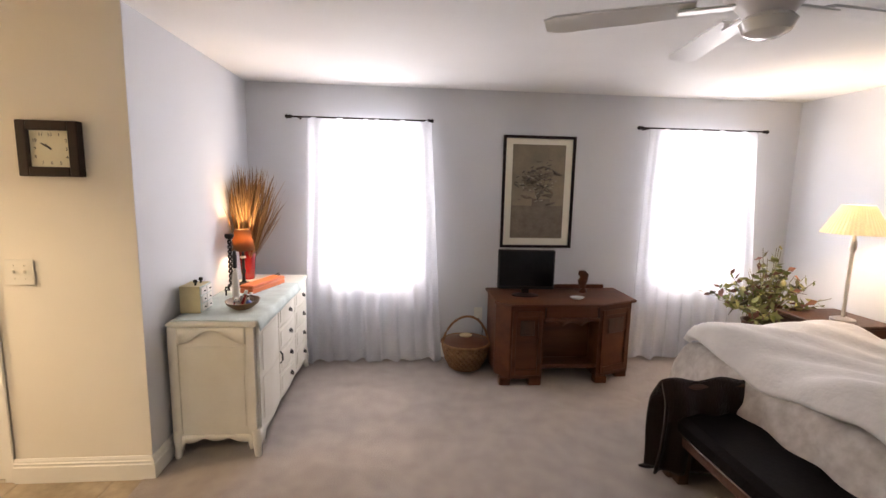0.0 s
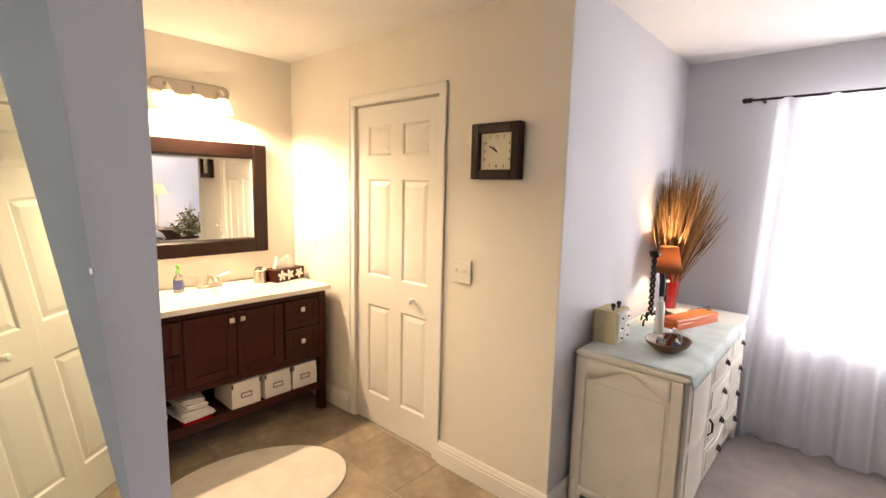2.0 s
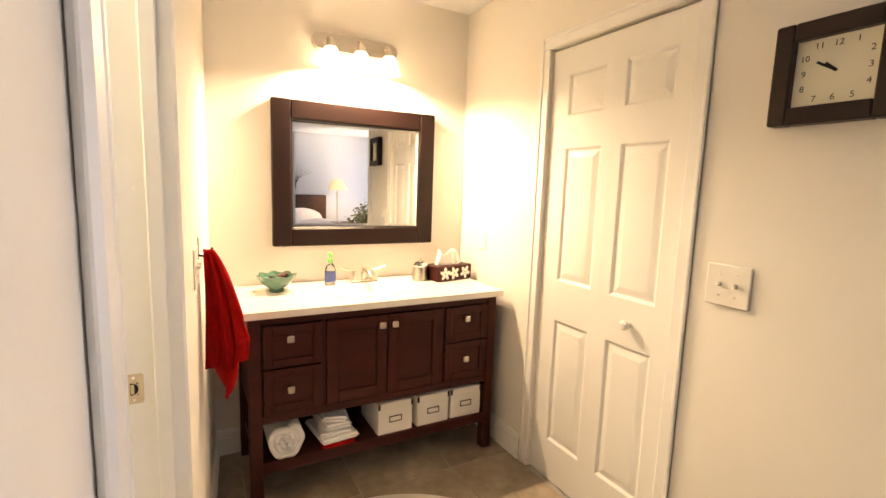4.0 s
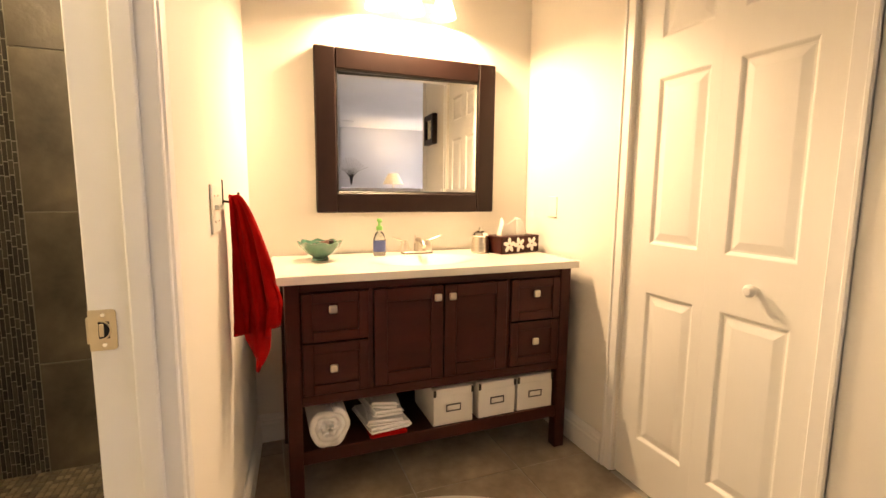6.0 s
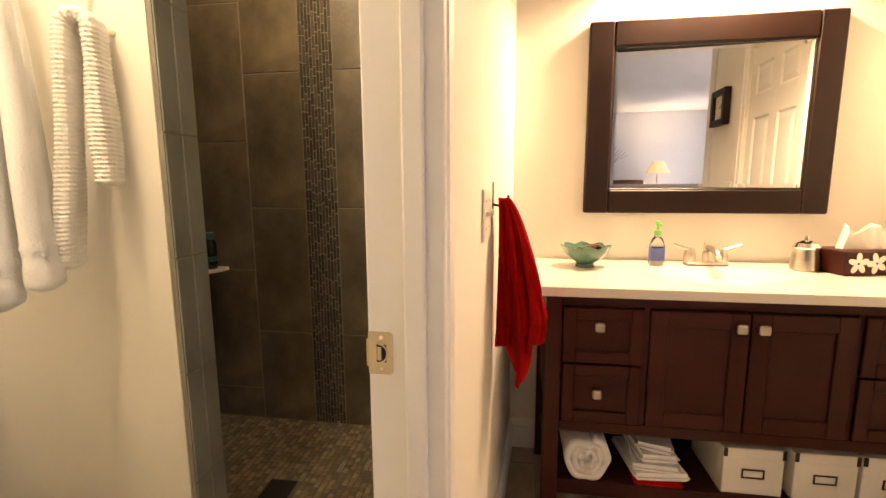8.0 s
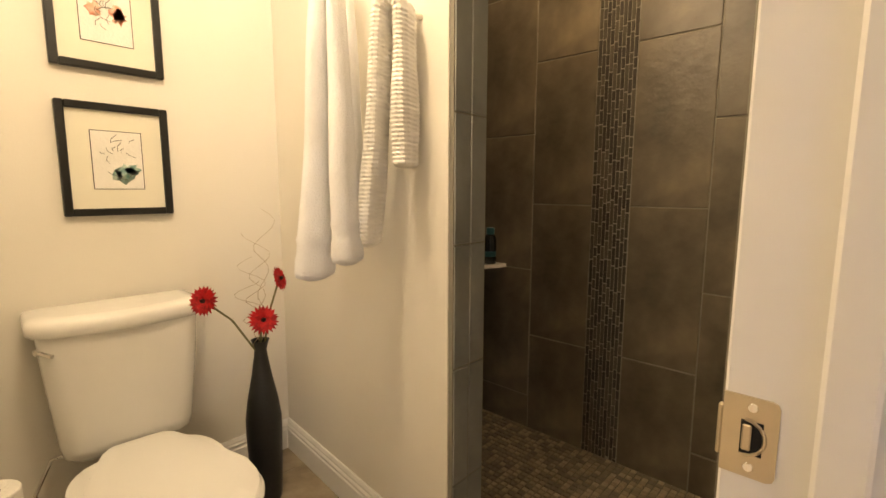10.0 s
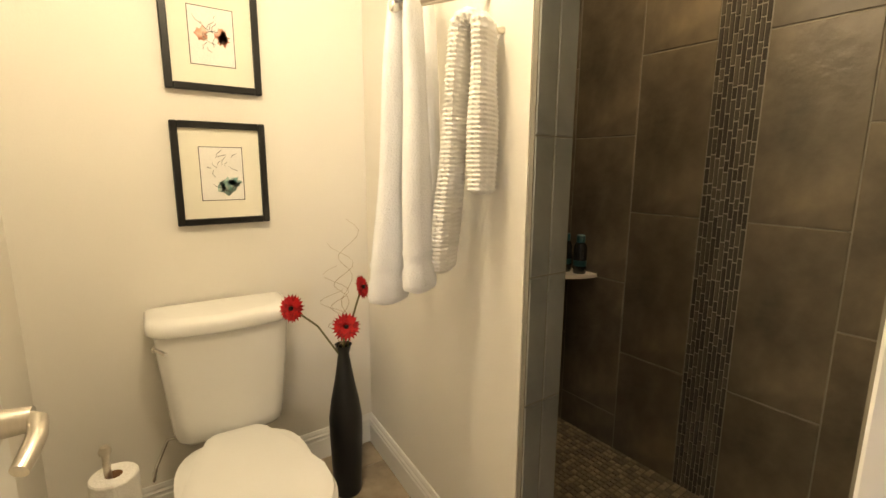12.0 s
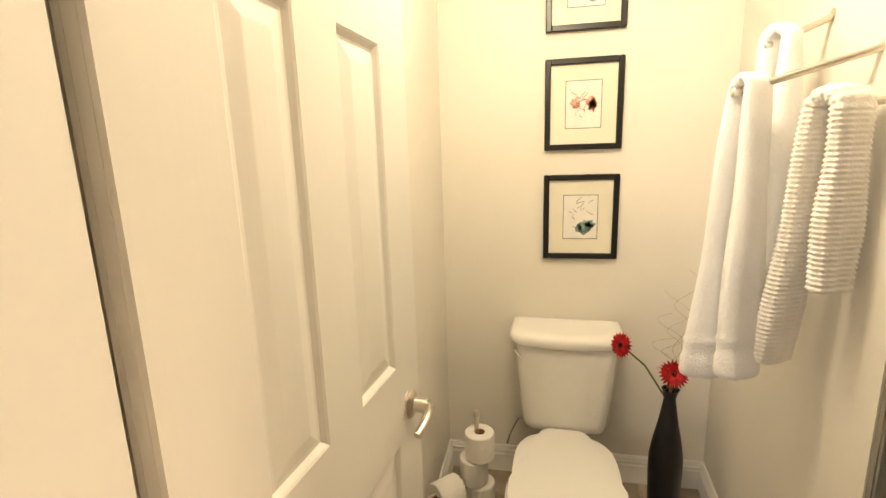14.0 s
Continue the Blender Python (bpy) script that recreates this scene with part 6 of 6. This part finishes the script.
part("duvet", sheet(bmesh.new(), 90, 90, lambda u, v: drape(u, v, 3.12, 4.70, -1.30, 0.38, 0.55, 0.46, 0.05, 0.0)), "duvet", bd, "white duvet with a faint printed pattern", smooth=180, thick=0.02)
part("quilt", sheet(bmesh.new(), 60, 80, lambda u, v: (lambda p: (p[0], p[1], p[2] + 0.06 + 0.03 * math.sin(p[1] * 6)))(drape(u, v, 3.14, 4.02, -1.28, 0.36, 0.57, 0.06, 0.07, 1.3))), "quilt", bd, "folded pale quilt across the foot", smooth=180, thick=0.05)
for y in (-0.92, -0.02):
    bm = bmesh.new()
    lathe(bm, [(0, -0.09), (0.5, -0.07), (0.9, -0.03), (1.0, 0), (0.9, 0.03), (0.5, 0.08), (0, 0.10)], 28)
    for v in bm.verts:
        v.co.x, v.co.y = v.co.x * 0.24, v.co.y * 0.36
    part("pillow", bm, "quilt", bd, "white pillow", pose(4.50, y, 0.74, 0, -38))

bn = thing("leather_bench", pose(0, 0, 0), "long black leather bench at the foot of the bed", "bench")
part("cushion", boxes((2.71, 3.10, -1.35, -0.14, 0.27, 0.38), bevel=0.03), "leather", bn)
part("apron", boxes((2.73, 3.08, -1.33, -0.16, 0.22, 0.275), bevel=0.006), "oakdark", bn)
for x in (2.73, 3.01):
    for y in (-1.33, -0.22):
        part("leg", boxes((x, x + 0.06, y, y + 0.06, 0, 0.23), bevel=0.005), "oakdark", bn)
for x in (2.705, 3.065):
    part("arm_post", boxes((x, x + 0.04, -0.16, -0.10, 0, 0.50), bevel=0.008), "oakdark", bn)
part("arm_rail", boxes((2.705, 3.105, -0.155, -0.105, 0.49, 0.525), bevel=0.01), "oakdark", bn)


def throw_fn(u, v):
    x = 2.655 + 0.50 * u + 0.02 * math.sin(v * 9)
    s = (v - 0.42) * 1.35
    y = -0.13 + (0.050 if s > 0 else -0.045) * min(1, abs(s) * 8) + 0.020 * math.sin(u * 19 + 3 * v) * min(1, abs(s) * 3) - (0.06 * max(0, -s))
    z = 0.548 - abs(s) * (0.85 if s < 0 else 0.95) + 0.010 * math.sin(u * 12)
    return (x - 0.10 * abs(s), y - 0.14 * max(0, s) * 0, max(z, 0.03))


whole("throw_blanket", sheet(bmesh.new(), 50, 60, throw_fn), "throw", "dark brown knitted throw over the bench end", "blanket", smooth=180, thick=0.014)

# Lamp, plant and night table by the window.
nt = thing("night_table", pose(4.45, 0.72, 0), "dark wooden night table beside the bed", "night table")
part("top_board", boxes((-0.26, 0.26, -0.24, 0.24, 0.60, 0.63), bevel=0.005), "oakdark", nt)
part("drawer_box", boxes((-0.23, 0.23, -0.21, 0.21, 0.44, 0.60)), "oakdark", nt)
for x in (-0.22, 0.18):
    for y in (-0.20, 0.16):
        part("leg", boxes((x, x + 0.04, y, y + 0.04, 0, 0.44), bevel=0.003), "oakdark", nt)
lp = thing("stick_lamp", pose(4.44, 0.63, 0.63), "lit stick lamp with a pleated ivory shade", "lamp")
part("base", lathe(bmesh.new(), [(0, 0), (0.075, 0), (0.075, 0.015), (0.03, 0.03), (0, 0.03)], 24), "nickel", lp)
part("stem", lathe(bmesh.new(), [(0, 0.02), (0.014, 0.02), (0.011, 0.10), (0.013, 0.50), (0.022, 0.52), (0.022, 0.57), (0.012, 0.60), (0.008, 0.70), (0, 0.70)], 18), "nickel", lp)
bm = bmesh.new()
lathe(bm, [(0.195, 0.63), (0.09, 0.83)], 96)
for i, v in enumerate(bm.verts):
    f = 1 + 0.012 * (1 if i % 2 else -1)
    v.co.x, v.co.y = v.co.x * f, v.co.y * f
part("shade", bm, "ivory", lp, "pleated ivory lampshade", smooth=0, thick=0.002)
part("bulb", lathe(bmesh.new(), [(0, 0.69), (0.014, 0.695), (0.026, 0.73), (0.026, 0.75), (0.012, 0.775), (0, 0.778)], 16), "bulb", lp)

pl = thing("leafy_plant", pose(4.22, 1.08, 0), "bushy potted plant with mottled autumn leaves", "plant")
part("pot", lathe(bmesh.new(), [(0, 0), (0.11, 0), (0.12, 0.02), (0.15, 0.46), (0.16, 0.49), (0.145, 0.49), (0.13, 0.44), (0, 0.44)], 28), "oakdark", pl)
rnd = random.Random(5)
bm, bt = bmesh.new(), bmesh.new()
for k in range(60):
    a, tilt = rnd.uniform(0, 6.28), rnd.uniform(0.1, 1.15)
    ln = rnd.uniform(0.42, 0.72) * (1 - 0.2 * tilt)
    d = Vector((math.cos(a) * math.sin(tilt), math.sin(a) * math.sin(tilt), math.cos(tilt)))
    pts = [Vector((0, 0, 0.46)) + d * ln * s + Vector((0, 0, -0.16 * tilt * s * s)) for s in (0, 0.35, 0.7, 1.0)]
    tube(bt, pts, 0.004, 5, 0.5)
    for j in range(9):
        s = rnd.uniform(0.35, 1.0)
        p = Vector((0, 0, 0.46)) + d * ln * s + Vector((0, 0, -0.16 * tilt * s * s))
        e = Vector((rnd.gauss(0, 1), rnd.gauss(0, 1), rnd.gauss(0.2, 0.7))).normalized()
        f = e.cross(Vector((rnd.gauss(0, 1), rnd.gauss(0, 1), rnd.gauss(0, 1)))).normalized()
        L, w = rnd.uniform(0.05, 0.10), rnd.uniform(0.014, 0.026)
        q = [p, p + e * L * 0.4 + f * w, p + e * L + Vector((0, 0, -0.01)), p + e * L * 0.4 - f * w]
        bm.faces.new([bm.verts.new(v) for v in q])
part("stems", bt, "stem", pl)
lv = part("leaves", bm, "leaf", pl, "mottled green and brown leaves", smooth=0)
lv["kind"] = "stuff"

hv = thing("twig_wall_vase", pose(4.80, -0.12, 1.40), "dark wall vase with spreading bare twigs", "wall vase")
part("cup", lathe(bmesh.new(), [(0, -0.16), (0.012, -0.15), (0.035, 0.0), (0.028, 0.0), (0, -0.12)], 16), "black", hv, "", pose(-0.04, 0, 0))
for k in range(13):
    a = -1.2 + 2.4 * k / 12
    part("twig", tube(bmesh.new(), [(-0.04, 0, -0.05), (-0.05, 0.10 * a, 0.08 + 0.06 * math.cos(a)), (-0.07, 0.26 * a, 0.16 + 0.20 * math.cos(a * 1.2))], 0.005, 6, 0.4), "twig", hv)

# Ceiling fan.
fn_ = thing("ceiling_fan", pose(2.33, -0.99, -0.060), "white five-blade ceiling fan with a light kit", "ceiling fan")
part("canopy", lathe(bmesh.new(), [(0, CEIL + 0.060), (0.07, CEIL + 0.060), (0.06, CEIL + 0.015), (0.02, CEIL - 0.02), (0.02, CEIL - 0.08)], 24), "fan", fn_)
part("motor", lathe(bmesh.new(), [(0, 2.28), (0.09, 2.27), (0.12, 2.22), (0.12, 2.17), (0.08, 2.13), (0.06, 2.10), (0, 2.10)], 32), "fan", fn_)
part("light_bowl", lathe(bmesh.new(), [(0.06, 2.105), (0.075, 2.09), (0.06, 2.06), (0.03, 2.045), (0, 2.042)], 28), "porcelain", fn_, "white glass light bowl")
FAN0 = 80
for k in range(5):
    m = pose(0, 0, 0, 0, 0, FAN0 + 72 * k)
    bl = part("blade", prism(bmesh.new(), [(0.19, -0.042), (0.60, -0.055), (0.645, -0.035), (0.645, 0.035), (0.60, 0.055), (0.19, 0.042)], 2.145, 2.152), "fan", fn_, "", m @ pose(0, 0, 2.15, 10) @ pose(0, 0, -2.15))
    part("blade_iron", boxes((0.08, 0.24, -0.02, 0.02, 2.137, 2.145), bevel=0.003), "fan", fn_, "", m)

# Tall mirror leaning on the grey wall.
lm = thing("standing_mirror", pose(0.102, -1.513, 0.006, 0, 0, -28.8) @ pose(0, 0, 0, 4.5) @ pose(0, 0, 0, 0, -0.6), "tall frameless greenish mirror leaning on the wall", "mirror")
LW, LH = 0.48, 1.78
part("backing", boxes((0, LW, -0.022, -0.010, 0, LH), bevel=0.001), "blackframe", lm, "dark backing board")
part("mirror_glass", boxes((0.003, LW - 0.003, -0.010, -0.005, 0.003, LH - 0.003)), "greenmirror", lm, "silvered mirror glass")
for x in (0.002, LW - 0.010):
    for z in (0.30, 1.35):
        part("clip", boxes((x, x + 0.008, -0.012, -0.003, z, z + 0.010), bevel=0.001), "nickel", lm, "small metal clip")

# ---- tiles, last ----


def tile_mesh(name, w, h, t, mat, axis):
    """A bevel-edged slab with its back on the plane; axis: the way its face points."""
    bm = bmesh.new()
    e = 0.0022
    back = [(0, 0), (w, 0), (w, h), (0, h)]
    front = [(e, e), (w - e, e), (w - e, h - e), (e, h - e)]

    def at(u, v, o):
        return {"x": (o, u, v), "-x": (-o, u, v), "y": (u, o, v), "-y": (u, -o, v), "z": (u, v, o)}[axis]

    a = [bm.verts.new(at(u, v, 0)) for u, v in back]
    b = [bm.verts.new(at(u, v, t)) for u, v in front]
    bm.faces.new(b)
    for i in range(4):
        bm.faces.new((a[i], a[(i + 1) % 4], b[(i + 1) % 4], b[i]))
    me = mesh_of(name, bm, 0)
    me.materials.append(M[mat])
    return me


CACHE = {}


def tile(parent, u0, v0, u1, v1, plane, axis, mat="slate", t=0.003, g=0.0017):
    w, h = round(u1 - u0 - 2 * g, 4), round(v1 - v0 - 2 * g, 4)
    if w < 0.01 or h < 0.01:
        return
    key = (w, h, mat, axis, t)
    if key not in CACHE:
        CACHE[key] = tile_mesh("tile", w, h, t, mat, axis)
    ob = new("tile", CACHE[key])
    ob.location = {"x": (plane, u0 + g, v0 + g), "-x": (plane, u0 + g, v0 + g), "y": (u0 + g, plane, v0 + g), "-y": (u0 + g, plane, v0 + g), "z": (u0 + g, v0 + g, plane)}[axis]
    ob.parent = parent


def column(parent, u0, u1, joint, plane, axis, mat="slate", z0=-0.022, step=0.606):
    z = joint
    while z - step > z0:
        z -= step
    edges = [z0] + [v for v in (z + step * i for i in range(6)) if z0 + 0.02 < v < CEIL - 0.02] + [CEIL]
    for a, b in zip(edges, edges[1:]):
        tile(parent, u0, a, u1, b, plane, axis, mat)


MOS0, MOS1 = -2.305, -2.152
for u0, u1, j in ((-2.925, -2.88, 1.65), (-2.88, -2.582, 1.35), (-2.582, MOS0, 1.65), (MOS1, -1.880, 1.65), (-1.880, -1.562, 1.35)):
    column(shower_wall, u0, u1, j, -2.232, "x")
for u0, u1, j in ((-2.225, -1.93, 1.65), (-1.93, -1.63, 1.35), (-1.63, -1.40, 1.65)):
    column(shower_south, u0, u1, j, -2.925, "y")
for u0, u1, j in ((-2.225, -1.93, 1.65), (-1.93, -1.63, 1.35), (-1.63, -1.33, 1.65), (-1.33, -1.03, 1.35)):
    column(shower_north, u0, u1, j, -1.562, "-y")
for u0, u1, j in ((-2.92, -2.63, 1.65), (-2.63, -2.33, 1.35)):
    column(shower_inner, u0, u1, j, -1.40, "-x")
for u0, u1 in ((-1.404, -1.340), (-1.340, -1.277)):
    column(pillar, u0, u1, 1.292, -2.222, "y", "pillar", step=0.322)

# Mosaic of thin upright glass bars let into the shower wall.
rnd = random.Random(9)
near, rest = [], bmesh.new()
mm = {}
ncol = 10
cw = (MOS1 - MOS0) / ncol
for c in range(ncol):
    z = -0.02 + rnd.uniform(-0.08, 0)
    while z < CEIL:
        ln = rnd.choice((0.04, 0.055, 0.075, 0.10))
        a, b = max(z, -0.02), min(z + ln, CEIL)
        y0 = MOS0 + c * cw
        if b - a > 0.012:
            if 0.98 < a < 1.62 and len(near) < 150 and b - a == ln:
                if ln not in mm:
                    mm[ln] = tile_mesh("glass_bar", cw - 0.0030, ln - 0.0044, 0.0045, "mosaic", "x")
                ob = new("glass_bar", mm[ln])
                ob.location = (-2.232, y0 + 0.0015, a + 0.0022)
                ob.parent = shower_wall
                near.append(ob)
            else:
                x0, x1 = -2.232, -2.2275
                lo = [rest.verts.new((x0, y, q)) for y, q in ((y0 + 0.0015, a + 0.0022), (y0 + cw - 0.0015, a + 0.0022), (y0 + cw - 0.0015, b - 0.0022), (y0 + 0.0015, b - 0.0022))]
                e = 0.001
                hi = [rest.verts.new((x1, y, q)) for y, q in ((y0 + 0.0015 + e, a + 0.0022 + e), (y0 + cw - 0.0015 - e, a + 0.0022 + e), (y0 + cw - 0.0015 - e, b - 0.0022 - e), (y0 + 0.0015 + e, b - 0.0022 - e))]
                rest.faces.new(hi)
                for i in range(4):
                    rest.faces.new((lo[i], lo[(i + 1) % 4], hi[(i + 1) % 4], hi[i]))
        z += ln
part("glass_bars", rest, "mosaic", shower_wall, smooth=0)["kind"] = "stuff"

# Small stones of the shower floor.
bm = bmesh.new()
s = 0.0262
nx, ny = int(0.83 / s), int(1.34 / s)
for i in range(nx):
    for j in range(ny):
        x, y = -2.232 + (i + 0.5) * s, -2.925 + (j + 0.5) * s
        h = s * 0.44 * rnd.uniform(0.9, 1.0)
        if abs(x + 1.72) < 0.062 and abs(y + 2.235) < 0.062:
            continue
        lo = [bm.verts.new((x + dx * h + rnd.uniform(-0.001, 0.001), y + dy * h + rnd.uniform(-0.001, 0.001), -0.022)) for dx, dy in ((-1, -1), (1, -1), (1, 1), (-1, 1))]
        hi = [bm.verts.new((x + dx * h * 0.82, y + dy * h * 0.82, -0.0175 + rnd.uniform(-0.0008, 0.0008))) for dx, dy in ((-1, -1), (1, -1), (1, 1), (-1, 1))]
        bm.faces.new(hi)
        for k in range(4):
            bm.faces.new((lo[k], lo[(k + 1) % 4], hi[(k + 1) % 4], hi[k]))
part("floor_stones", bm, "pebble", shower_floor, smooth=0)["kind"] = "stuff"

# Floor tiles of the alcove and the toilet room.
SZ = 0.455
for i in range(-1, 6):
    for j in range(-1, 8):
        x0, y0 = W_X + 0.13 + SZ * (i - 0), -SZ * (j + 1) + 0.11
        x1, y1 = x0 + SZ, y0 + SZ
        x0, x1 = max(x0, W_X), min(x1, -0.045)
        y1 = min(y1, 0.0)
        y0 = max(y0, S_Y)
        if x1 - x0 < 0.02 or y1 - y0 < 0.02:
            continue
        if y1 < -1.58 and x0 < -1.40:
            x0 = max(x0, -1.40)
            if x1 - x0 < 0.02:
                continue
        tile(bath_floor, x0, y0, x1, y1, -0.004, "z", "floortile", 0.003, 0.002)
